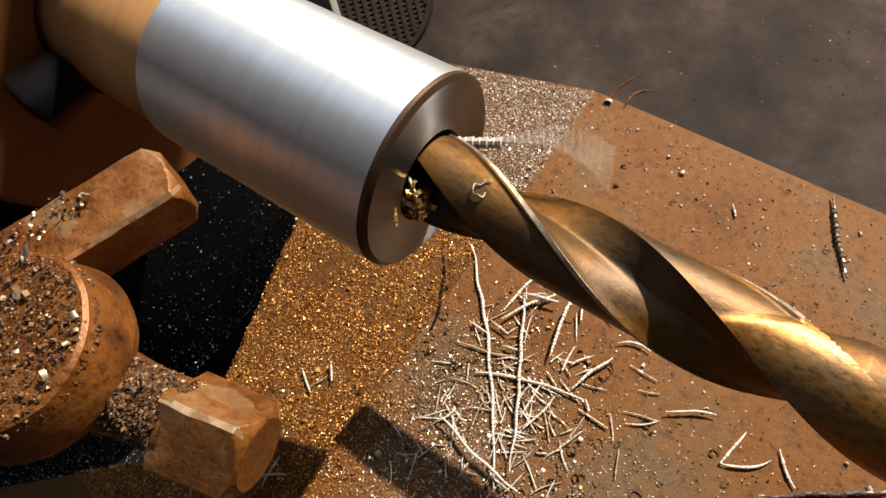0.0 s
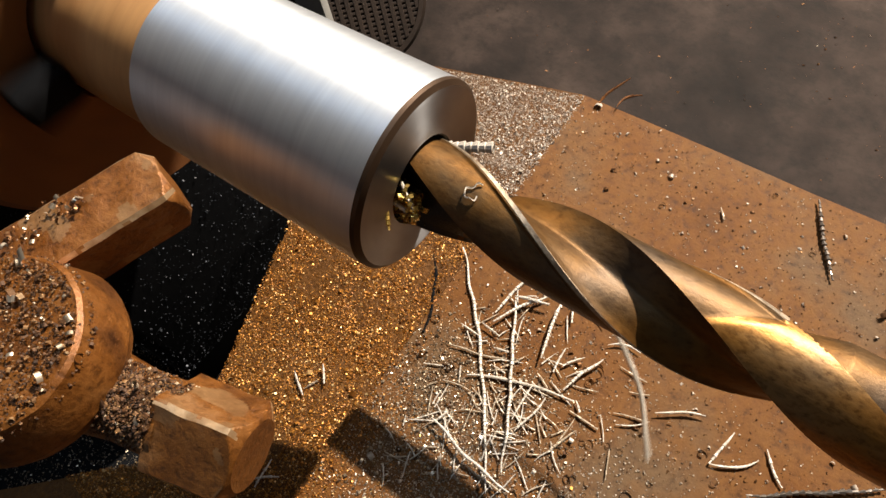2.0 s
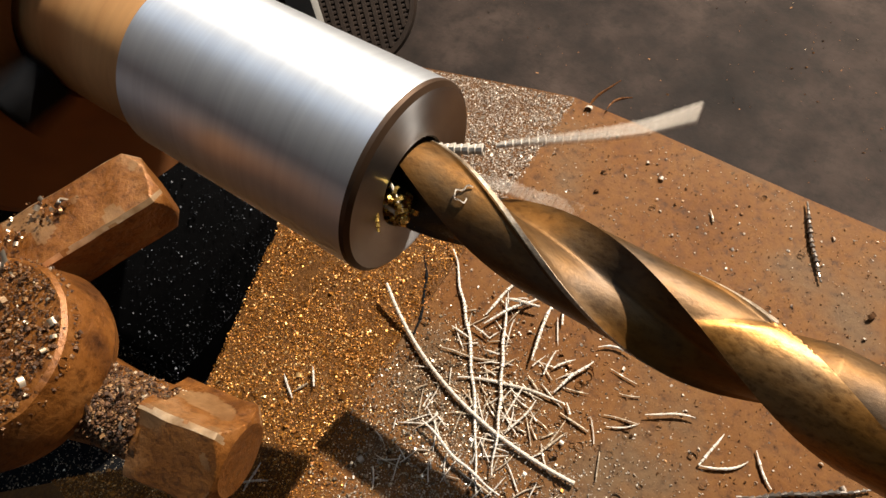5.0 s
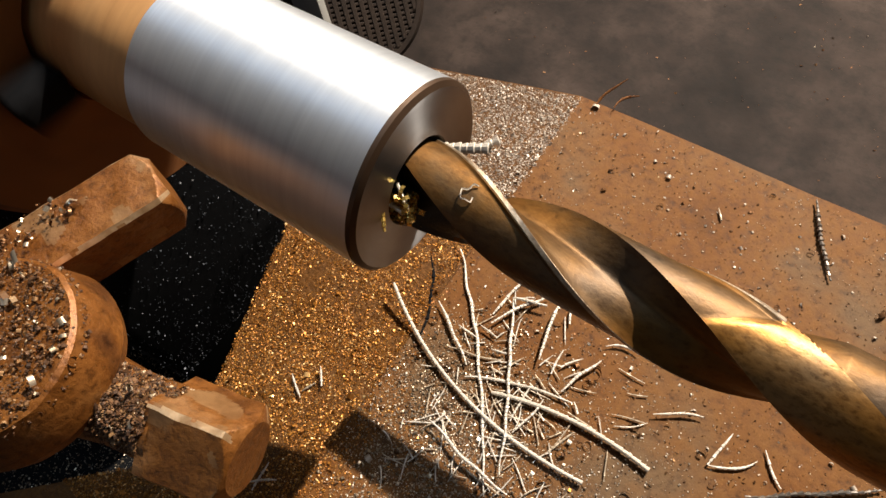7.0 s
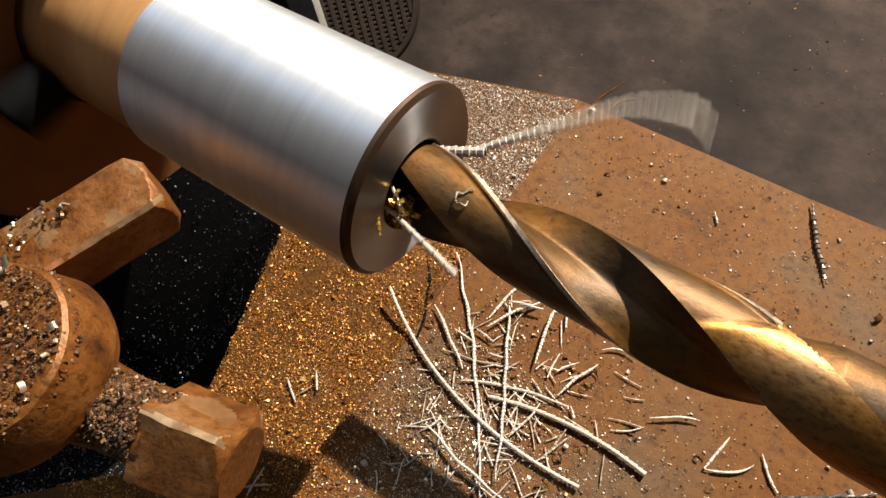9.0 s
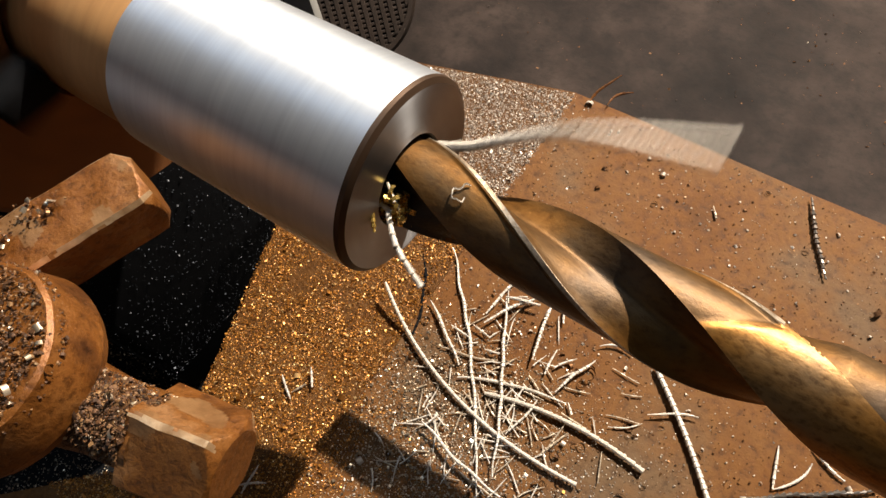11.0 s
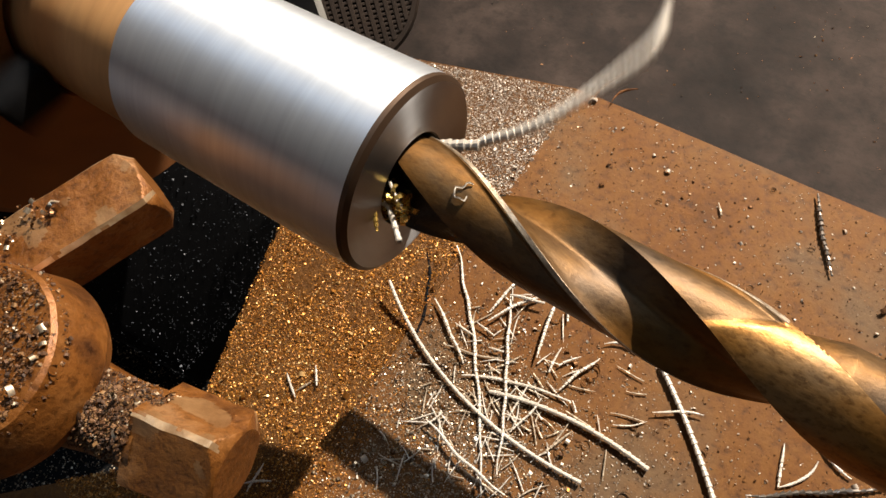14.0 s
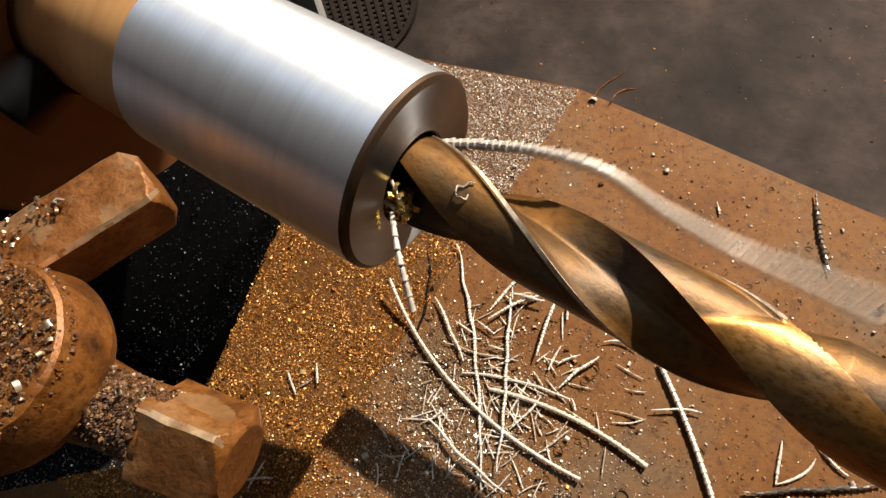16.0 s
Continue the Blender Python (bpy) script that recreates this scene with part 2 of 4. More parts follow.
def square_head(half, x0, x1, chamfer, corner=0.0012, turn=0.0, n=96):
    """A square bar along x whose free end is turned to a cone, as on square-headed set screws."""
    bm = bmesh.new()
    stations = [x0 + (x1 - chamfer - x0) * k / 44 for k in range(45)] + [x1 - chamfer * (1 - k / 10) for k in range(1, 11)]
    rows = []
    for x in stations:
        row = []
        for k in range(n):
            a = 2 * math.pi * k / n
            flat = half / max(abs(math.cos(a)), abs(math.sin(a)))
            r = min(flat, half * 1.414 - corner, half * 0.93 + (x1 - x) * 1.3)
            row.append(bm.verts.new((x, r * math.cos(a + turn), r * math.sin(a + turn))))
        rows.append(row)
    for a, b in zip(rows, rows[1:]):
        for k in range(n):
            bm.faces.new([a[k], a[(k + 1) % n], b[(k + 1) % n], b[k]])
    bm.faces.new(rows[0])
    bm.faces.new(rows[-1])
    bmesh.ops.recalc_face_normals(bm, faces=bm.faces)
    rough_up(bm, 0.0006, 90)
    for f in bm.faces:
        mid = f.calc_center_median()
        edge = (math.degrees(math.atan2(mid.z, mid.y) - turn) + 45) % 90
        if min(edge, 90 - edge) < 2.5 and noise.noise(mid * 160) > -0.25:
            f.material_index = 1
        elif noise.noise(mid * 75 + Vector((3, 1, 0))) > 0.30:
            f.material_index = 2
    return bm


def rough_up(bm, amount, scale):
    for v in bm.verts:
        v.co += noise.noise_vector(v.co * scale) * amount


# ---- the setting ----
def grid_sheet(x0, x1, y0, y1, nx, ny, height, thick):
    """A sheet of metal with its underside; height(x, y) gives the top."""
    bm = bmesh.new()
    top, bot = [], []
    for i in range(nx + 1):
        x = x0 + (x1 - x0) * i / nx
        top.append([bm.verts.new((x, y0 + (y1 - y0) * j / ny, height(x, y0 + (y1 - y0) * j / ny))) for j in range(ny + 1)])
        bot.append([bm.verts.new((v.co.x, v.co.y, v.co.z - thick)) for v in top[-1]])
    for i in range(nx):
        for j in range(ny):
            bm.faces.new([top[i][j], top[i + 1][j], top[i + 1][j + 1], top[i][j + 1]])
            bm.faces.new([bot[i][j], bot[i][j + 1], bot[i + 1][j + 1], bot[i + 1][j]])
    for i in range(nx):
        bm.faces.new([top[i][0], bot[i][0], bot[i + 1][0], top[i + 1][0]])
        bm.faces.new([top[i][ny], top[i + 1][ny], bot[i + 1][ny], bot[i][ny]])
    for j in range(ny):
        bm.faces.new([top[0][j], top[0][j + 1], bot[0][j + 1], bot[0][j]])
        bm.faces.new([top[nx][j], bot[nx][j], bot[nx][j + 1], top[nx][j + 1]])
    return bm


FOLD_X, SLOPE, EDGE_Y = -0.019, math.tan(radians(17)), 0.243


def second_fold(y):
    """Where the sloping sheet is cut off, slightly askew to the lathe."""
    return -0.2015 - 0.40 * (y - 0.006) if y > -0.2 else -0.125 + 1.18 * (y + 0.2)


def pan_height(x, y):
    return -0.38 + 0.001 * noise.noise(Vector((x * 12, y * 12, 5)))


def tray_height(x, y):
    dent = 0.0012 * noise.noise(Vector((x * 9, y * 9, 3))) + 0.0005 * noise.noise(Vector((x * 30, y * 30, 8)))
    return dent - max(0.0, FOLD_X - x) * SLOPE


def setting():
    floor_m = part("floor", grid_sheet(-3, 3, -3, 3, 60, 60, lambda x, y: -0.5 + 0.004 * noise.noise(Vector((x * 3, y * 3, 1))), 0.05), M_FLOOR)
    tagged(floor_m, "dark grey worn workshop floor of stained concrete", "floor", kind="structure")
    for k, (nm, dims) in enumerate({"wall_north": (-3.1, 3, -0.5, 3.1, 3.1, 2.5), "wall_south": (-3.1, -3.1, -0.5, 3.1, -3, 2.5),
                                    "wall_east": (3, -3, -0.5, 3.1, 3, 2.5), "wall_west": (-3.1, -3, -0.5, -3, 3, 2.5)}.items()):
        tagged(part(nm, box(*dims), M_WALL), "sooty plain grey workshop wall in shade", "wall", kind="structure")
    tagged(part("ceiling", box(-3.1, -3.1, 2.5, 3.1, 3.1, 2.6), M_WALL), "sooty plain workshop ceiling", "ceiling", kind="structure")
    tray = empty("chip_tray", pose(0, 0, 0), "rusty brown folded sheet steel chip tray under the lathe", "tray")
    part("flat_sheet", grid_sheet(FOLD_X, 0.75, -0.42, EDGE_Y, 90, 70, tray_height, 0.003), M_TRAY, tray, "worn rusty brown sheet")
    bm = grid_sheet(0, 1, -0.42, EDGE_Y, 80, 90, lambda u, y: 0.0, 0.003)
    for v in bm.verts:
        x = second_fold(v.co.y) + (FOLD_X - 0.0004 - second_fold(v.co.y)) * v.co.x
        v.co = Vector((x, v.co.y, v.co.z + tray_height(x, v.co.y)))
    part("sloping_sheet", bm, M_SLOPE, tray, "oily sheet caked with fine shavings")
    # dark sheet filling the shaded area left of the tray
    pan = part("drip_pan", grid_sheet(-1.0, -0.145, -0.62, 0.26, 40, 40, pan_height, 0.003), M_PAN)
    tagged(pan, "drip pan below the tray, coloured near black for shade", "pan")
    part("pan_foot", box(-0.45, -0.2, -0.5, -0.15, 0.1, -0.385, 0.01), M_IRON, pan)
    head = empty("headstock", pose(0, 0, 0), "lathe headstock behind the chuck, coloured near black for shade", "headstock")
    # its near-black colour stands in for the shadow on it
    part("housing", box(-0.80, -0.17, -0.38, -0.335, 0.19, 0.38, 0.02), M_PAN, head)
    part("spindle_nose", box(-0.34, -0.05, 0.15, -0.325, 0.05, 0.25, 0.004), M_CASTING, head)
    part("leg", box(0.60, -0.40, -0.5, 0.64, -0.36, -0.004, 0.003), M_IRON, tray)
    part("leg", box(0.60, 0.16, -0.5, 0.64, 0.20, -0.004, 0.003), M_IRON, tray)
    part("leg", box(-0.11, -0.40, -0.5, -0.07, -0.36, -0.03, 0.003), M_IRON, tray)
    part("leg", box(-0.11, 0.16, -0.5, -0.07, 0.20, -0.03, 0.003), M_IRON, tray)


# ---- the lathe ----
FACE_X, AXIS_Y, AXIS_Z = 0.0026, -0.0017, 0.1983
R_WORK, R_DRILL, R_BORE = 0.0505, 0.0215, 0.0232


def workpiece():
    w = empty("workpiece", pose(FACE_X, AXIS_Y, AXIS_Z), "bright turned steel cylinder spinning in the lathe chuck", "workpiece")
    body = part("turned_body", lathe([(-0.149, 0.047), (-0.149, R_WORK - 0.001), (-0.148, R_WORK), (-0.0040, R_WORK)], 128), M_STEEL, w, "bright turned steel skin", 30)
    part("chamfer", lathe([(-0.0040, R_WORK), (-0.0018, R_WORK - 0.0004), (0.0, R_WORK - 0.0028)], 128), M_CHAMFER, body, "brownish bevelled rim", 30)
    prof = [(0.0, R_WORK - 0.0028)]
    for k in range(1, 9):
        r = R_WORK - 0.0028 - k * (R_WORK - 0.0028 - R_BORE - 0.0008) / 9
        prof.append((0.00025 * (k % 2), r))
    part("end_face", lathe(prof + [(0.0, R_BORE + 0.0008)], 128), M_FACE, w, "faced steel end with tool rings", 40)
    part("bore", lathe([(0.0, R_BORE + 0.0008), (-0.0008, R_BORE), (-0.15, R_BORE), (-0.15, 0)], 96), M_BORE, w, "drilled bore with shade in its dark colour", 30)
    bm = lathe([(-0.149, 0.0474), (-0.24, 0.0474)], 96)
    rough_up(bm, 0.0006, 60)
    part("raw_stock", bm, M_STOCK, w, "brown unmachined stock")
    return w


def chuck():
    c = empty("lathe_chuck", pose(-0.228, AXIS_Y, AXIS_Z), "large orange-brown lathe chuck spinning with the stock", "chuck")
    part("chuck_body", lathe([(-0.10, 0), (-0.10, 0.130), (-0.095, 0.135), (-0.006, 0.135), (0, 0.130), (0, 0.052), (-0.02, 0.050), (-0.02, 0.0)], 96), M_CASTING, c, "orange-brown chuck body")
    for k in range(4):
        jaw = part("jaw", box(0.0, -0.013, 0.0482, 0.020, 0.013, 0.080, 0.003), M_PAN, c, "near-black steel jaw")
        jaw.matrix_basis = pose(0, 0, 0, 90 * k)
    return c


PITCH = 0.28


def drill_radius(x, phi):
    """Radius of the two-fluted drill at station x and angle phi (degrees from +y towards +z)."""
    lead = 110 + 360 * (x - 0.067) / PITCH
    turns = (phi - lead) % 360
    u = (turns % 180) / 180
    land, run_out = 0.457, 0.215 if turns >= 180 else 0.190
    if u < land:
        w = u / land
        step = min(1.0, max(0.0, (0.170 - 0.028 * w - x) / 0.004))
        return R_DRILL * (1 - 0.055 * step * min(1.0, max(0.0, (w - 0.10) / 0.03)))
    v = (u - land) / (1 - land)
    cut = 0.055 + 0.58 * math.sin(math.pi * v ** 0.85) ** 0.7
    return R_DRILL * max(1 - cut, 1 - max(0.0, run_out - x) * 13)


def twist_drill():
    d = empty("twist_drill", pose(FACE_X, AXIS_Y, AXIS_Z), "large oily bronze-brown twist drill with deep helical flutes", "drill")
    bm = bmesh.new()
    nx, na = 520, 180
    rings = []
    for i in range(nx + 1):
        x = -0.12 + 0.36 * i / nx
        ring = []
        for k in range(na):
            a = 360 * k / na + 360 * (x - 0.067) / PITCH
            r = drill_radius(x, a)
            ring.append(bm.verts.new((x, r * math.cos(radians(a)), r * math.sin(radians(a)))))
        rings.append(ring)
    for a, b in zip(rings, rings[1:]):
        for k in range(na):
            j = (k + 1) % na
            bm.faces.new([a[k], b[k], b[j], a[j]])
    tip = bm.verts.new((-0.132, 0, 0))
    for k in range(na):
        bm.faces.new([tip, rings[0][k], rings[0][(k + 1) % na]])
    bmesh.ops.recalc_face_normals(bm, faces=bm.faces)
    for f in bm.faces:
        mid = f.calc_center_median()
        phi = math.degrees(math.atan2(mid.z, mid.y))
        u = ((phi - 110 - 360 * (mid.x - 0.067) / PITCH) % 180) / 180
        blotch = 0.012 * noise.noise(mid * 120)
        if u < 0.457 and mid.x > 0.167 - 0.028 * u / 0.457:
            f.material_index = 1
        # flutes close to the bore take the painted shade
        elif u >= 0.457 and mid.x < 0.040 + blotch - 0.02 * (u - 0.457):
            f.material_index = 2
    flutes = part("fluted_body", bm, M_DRILL, d, "oily bronze steel flutes", 28)
    flutes.data.materials.append(M_LAND)
    flutes.data.materials.append(M_OILY_SHADE)
    for s in range(2):
        bm = bmesh.new()
        prev = None
        for i in range(161):
            x = -0.11 + 0.276 * i / 160
            ws = []
            for da, rr in ((0.0, 0.0001), (0.4, 0.00035), (6.0, 0.00035), (6.8, 0.0001)):
                a = radians(110 + 180 * s + 360 * (x - 0.067) / PITCH + da)
                ws.append(bm.verts.new((x, (R_DRILL + rr) * math.cos(a), (R_DRILL + rr) * math.sin(a))))
            if prev:
                for p, q, r2, t2 in zip(prev, prev[1:], ws[1:], ws):
                    bm.faces.new([p, q, r2, t2])
            prev = ws
        bmesh.ops.recalc_face_normals(bm, faces=bm.faces)
        part("margin", bm, M_MARGIN, flutes, "pale worn cutting margin", 30)
    part("shank", lathe([(0.24, R_DRILL), (0.30, R_DRILL), (0.302, R_DRILL * 1.04), (0.50, R_DRILL * 1.2), (0.50, 0)], 96), M_LAND, d)
    return d


def tailstock():
    t = empty("tailstock", pose(0.5026, AXIS_Y, AXIS_Z), "dark iron tailstock quill holding the drill shank", "tailstock")
    part("quill", lathe([(-0.02, 0.028), (-0.02, 0.040), (-0.016, 0.043), (0.14, 0.043), (0.14, 0.0)], 64), M_IRON, t)
    part("housing", box(0.13, -0.07, -0.2, 0.24, 0.07, 0.08, 0.015), M_IRON, t)
    # bar added out of sight behind the drill; casts the strip shadow on the tray
    ob = part("shadow_bar", lathe([(-0.50, 0.0), (-0.50, 0.010), (-0.498, 0.0115), (0.14, 0.0115), (0.14, 0.0)], 32), M_IRON, t, "unseen bar under the drill, added to cast a shadow")
    ob.matrix_basis = pose(-0.006, 0.031, -0.061)


def along(p, q, turn=0.0):
    """The pose whose x axis runs from p to q."""
    p, q = Vector(p), Vector(q)
    return Matrix.Translation(p) @ (q - p).to_track_quat("X", "Z").to_matrix().to_4x4() @ pose(0, 0, 0, turn)


HUB = Vector((-0.062, -0.164, 0.258))


def clamp_hub():
    """Brown domed hub on an arm, with two bolts standing out of it."""
    h = empty("clamp_hub", pose(0, 0, 0), "rust-brown clamp hub with protruding bolts, dusted with shavings", "clamp")
    bm = lathe([(0.0, 0), (0.0, 0.0325), (-0.0012, 0.0342), (-0.006, 0.0353), (-0.014, 0.0378), (-0.022, 0.0390), (-0.029, 0.0365), (-0.034, 0.028), (-0.035, 0.0)], 80)
    bmesh.ops.rotate(bm, verts=bm.verts, cent=(0, 0, 0), matrix=Matrix.Rotation(radians(-90), 3, "Y"))
    rough_up(bm, 0.0012, 40)
    rough_up(bm, 0.0004, 160)
    ob = part("hub_body", bm, M_RUST, h, "rounded brown hub", 24)
    ob.matrix_basis = Matrix.Translation(HUB)
    ob = part("arm", box(-0.40, -0.018, -0.016, 0.0, 0.018, 0.012, 0.006), M_IRON, h, "dark iron arm")
    ob.matrix_basis = along((-0.076, -0.175, 0.232), (0.10, 0.12, 0.243))
    b1 = part("upper_bolt", square_head(0.0148, -0.03, 0.0535, 0.0075, turn=radians(8)), M_RUST, h, "worn brown bolt with bright edges", 25)
    b1.data.materials.append(M_WORN)
    b1.data.materials.append(M_SCRAPED)
    b1.matrix_basis = along((-0.0985, -0.1255, 0.226), (-0.0815, -0.0765, 0.226))
    bm = lathe([(-0.03, 0.0205), (0.0, 0.0185), (0.014, 0.0165), (0.026, 0.0152), (0.034, 0.0150), (0.040, 0.0155), (0.046, 0.0158)], 64)
    rough_up(bm, 0.0008, 130)
    lower = part("lower_bolt", bm, M_RUST, h, "grimy round bolt neck", 40)
    axis2 = along((-0.049, -0.161, 0.222), (0.028, -0.143, 0.218))
    lower.matrix_basis = axis2
    ob = part("bolt_head", square_head(0.0150, 0.043, 0.079, 0.0065, turn=radians(35)), M_RUST, lower, "worn brown hexagonal bolt head", 25)
    ob.data.materials.append(M_WORN)
    ob.data.materials.append(M_SCRAPED)
    return h


def fan_cowl():
    """Round slotted motor cover standing on the floor behind the machine."""
    c = empty("motor_cowl", look((0.125, -0.12, 0.447), (-0.563, 0.481, -0.3)) @ Matrix.Translation((0, 0, -1.18)), "brown slotted motor cowl standing behind the lathe", "motor")
    bm = lathe([(-0.10, 0.128), (-0.006, 0.128), (0.004, 0.122), (0.004, 0.114), (-0.004, 0.112), (-0.10, 0.118)], 64)
    bmesh.ops.rotate(bm, verts=bm.verts, cent=(0, 0, 0), matrix=Matrix.Rotation(radians(-90), 3, "Y"))
    part("rim", bm, M_COWL, c)
    bm = lathe([(-0.10, 0), (-0.10, 0.117)], 64)
    bmesh.ops.rotate(bm, verts=bm.verts, cent=(0, 0, 0), matrix=Matrix.Rotation(radians(-90), 3, "Y"))
    part("backing", bm, M_IRON, c)
    for k in range(-13, 14):
        y = k * 0.0083
        half = math.sqrt(0.114 ** 2 - y ** 2)
        part("slat", box(-half, y - 0.0026, -0.004, half, y + 0.0026, 0.002, 0.0008, 1), M_COWL, c)
    for k in range(-7, 8):
        x = k * 0.0150
        half = math.sqrt(0.113 ** 2 - x ** 2)
        part("rib", box(x - 0.0042, -half, -0.006, x + 0.0042, half, 0.003, 0.0010, 1), M_COWL, c)
    part("foot", box(-0.05, -0.34, -0.09, 0.05, -0.12, -0.02, 0.004), M_IRON, c)
    p = part("floor_post", box(-0.02, -0.014, -0.5, 0.02, 0.014, 0.05, 0.003), M_POST)
    p.matrix_basis = pose(-0.52, 0.36, -0.03, 0, 0, 30)
    tagged(p, "grey painted steel post behind the lathe", "post")
    p = part("floor_post", box(-0.03, -0.03, -0.5, 0.03, 0.03, 0.0, 0.003), M_COWL)
    p.matrix_basis = pose(-0.60, 0.385, -0.1, 0, 0, 30)
    tagged(p, "brown steel post behind the lathe", "post")


# ---- shavings ----
RIGHT, UP, TOWARD = Vector((0.818, 0.566, -0.106)), Vector((-0.468, 0.761, 0.450)), Vector((0.337, -0.317, 0.887))
FAR_EXIT, NEAR_EXIT = Vector((0.020, 0.0225, AXIS_Z + 0.0095)), Vector((0.004, -0.0215, AXIS_Z + 0.004))


def curl_mesh(length, radius, bend, seed, material, tooth=0.0028, ribs=(0.80, 1.12)):
    """A long tight chip curl: stacked flared rings along a gently bent line."""
    rng = random.Random(seed)
    bm = bmesh.new()
    n = max(3, int(length / tooth))
    prev = None
    def spine(t):
        kink = 0.0022 * noise.noise(Vector((t * length * 45, seed * 3.1, 0)))
        return Vector(((t - 0.5) * length, bend * (1 - (2 * t - 1) ** 2) + kink, 0.0))
    for k in range(n):
        taper = min(1, 0.45 + 2.5 * k / n, 0.35 + 2.0 * (n - k) / n)
        jit = rng.uniform(0.8, 1.15)
        for f, rr in ((0.0, ribs[0]), (0.85, ribs[1])):
            t = (k + f) / n
            c = spine(t)
            r = radius * rr * taper * jit
            ring = [bm.verts.new(c + Vector((0, r * math.cos(a), r * math.sin(a) + radius))) for a in (2 * math.pi * q / 7 + 0.5 * k for q in range(7))]
            if prev:
                for q in range(7):
                    bm.faces.new([prev[q], prev[(q + 1) % 7], ring[(q + 1) % 7], ring[q]])
            prev = ring
    bmesh.ops.recalc_face_normals(bm, faces=bm.faces)
    return mesh_of("chip_curl", bm, material, 20)


# x, y, turn, length, bend of each long curl on the tray
CURLS = [
    (0.031, -0.020, -52, 0.188, 0.006), (0.062, -0.019, -63, 0.129, 0.001), (0.069, 0.032, -81, 0.052, -0.001),
    (0.029, 0.040, -100, 0.041, -0.001), (0.042, 0.034, -120, 0.051, -0.001), (0.045, 0.042, 20, 0.027, 0.0),
    (0.071, -0.019, 19, 0.079, 0.004), (0.104, 0.013, -110, 0.038, 0.0), (0.066, -0.079, -10, 0.073, -0.001),
    (0.207, 0.206, -63, 0.071, -0.001), (0.264, 0.025, 36, 0.086, -0.001),
]
TWIGS = [
    (0.082, -0.006, -27, 0.013, 0.0), (0.094, 0.018, -124, 0.018, 0.0), (0.085, 0.013, -87, 0.021, 0.0), (0.057, -0.005, -123, 0.020, 0.0),
    (0.017, -0.001, -6, 0.018, 0.0), (0.030, 0.006, -15, 0.016, 0.0), (0.032, -0.013, 18, 0.043, -0.001), (0.078, -0.027, -90, 0.030, 0.0),
    (0.087, -0.032, -99, 0.033, 0.0), (0.081, -0.086, -3, 0.033, 0.0), (0.120, 0.046, 17, 0.024, 0.003), (0.173, 0.024, 28, 0.034, 0.002),
]
TWIGS += [
    (0.120, -0.014, -2, 0.023, 0.0), (0.075, 0.050, -67, 0.015, 0.0), (0.035, -0.067, -114, 0.012, 0.0), (0.114, -0.036, -113, 0.026, 0.0),
    (0.112, -0.009, -41, 0.009, 0.0), (0.045, -0.002, 14, 0.012, 0.0), (0.133, 0.188, -59, 0.012, 0.0),
]
SLOPE_TWIGS = [(-0.076, -0.105, -29, 0.025, 0.0), (-0.062, -0.089, -43, 0.018, 0.0), (-0.066, -0.101, 58, 0.013, 0.0),
               (-0.052, -0.170, -80, 0.022, 0.0), (-0.048, -0.171, 33, 0.024, 0.0)]


def resting(x, y, turn, lift=0.0):
    tilt = math.degrees(math.atan(SLOPE)) if x < FOLD_X else 0.0
    return pose(x, y, tray_height(x, y) + lift + 0.0004, 0, -tilt, 0) @ pose(0, 0, 0, 0, 0, turn)


def loose_curls():
    rng = random.Random(4)
    for i, (x, y, turn, length, bend) in enumerate(CURLS):
        dark = length > 0.07 and x > 0.2
        ob = new("long_chip", curl_mesh(length, 0.0018 if dark else 0.00128, bend, i, M_CURL_DARK if dark else M_CURL, *((0.0040, (0.55, 1.2)) if dark else ())))
        ob.matrix_basis = resting(x, y, turn, 0.0006 + 0.0022 * (i % 3) * (x < 0.15))
        tagged(ob, "long silvery coiled steel chip lying on the rusty tray", "metal chip", "long chips on the tray")
    for k, (turn, length) in enumerate(((72, 0.044), (58, 0.026))):
        ob = new("rusty_wisp", curl_mesh(length, 0.0012, 0.004, 70 + k, M_RUST, 0.003))
        ob.matrix_basis = pose(0.004 + 0.016 * k, 0.252, 0.004, 0, -14 + 10 * k, turn)
        tagged(ob, "rusty brown wisp of wire caught at the tray's edge", "wire")
    for i, (x, y, turn, length, bend) in enumerate(TWIGS + SLOPE_TWIGS):
        ob = new("short_chip", curl_mesh(length, 0.0009, bend, 40 + i, M_CURL if i % 3 else M_CURL_DULL, 0.003))
        ob.matrix_basis = resting(x, y, turn, 0.0006 + 0.001 * (i % 3))
        tagged(ob, "short thin silvery steel chip on the tray", "metal chip", "short chips on the tray")
    for i in range(150):
        x, y = rng.gauss(0.060, 0.036), rng.gauss(-0.045, 0.042)
        if x < FOLD_X + 0.02:
            continue
        ob = new("needle_chip", curl_mesh(rng.uniform(0.008, 0.024), 0.00055, rng.uniform(-0.001, 0.001), 90 + i, M_CURL if i % 2 else M_CURL_DULL, 0.0035))
        ob.matrix_basis = resting(x, y, rng.uniform(0, 360), 0.0008)
        tagged(ob, "tiny needle-like steel chip on the tray", "metal chip", "needle chips on the tray")


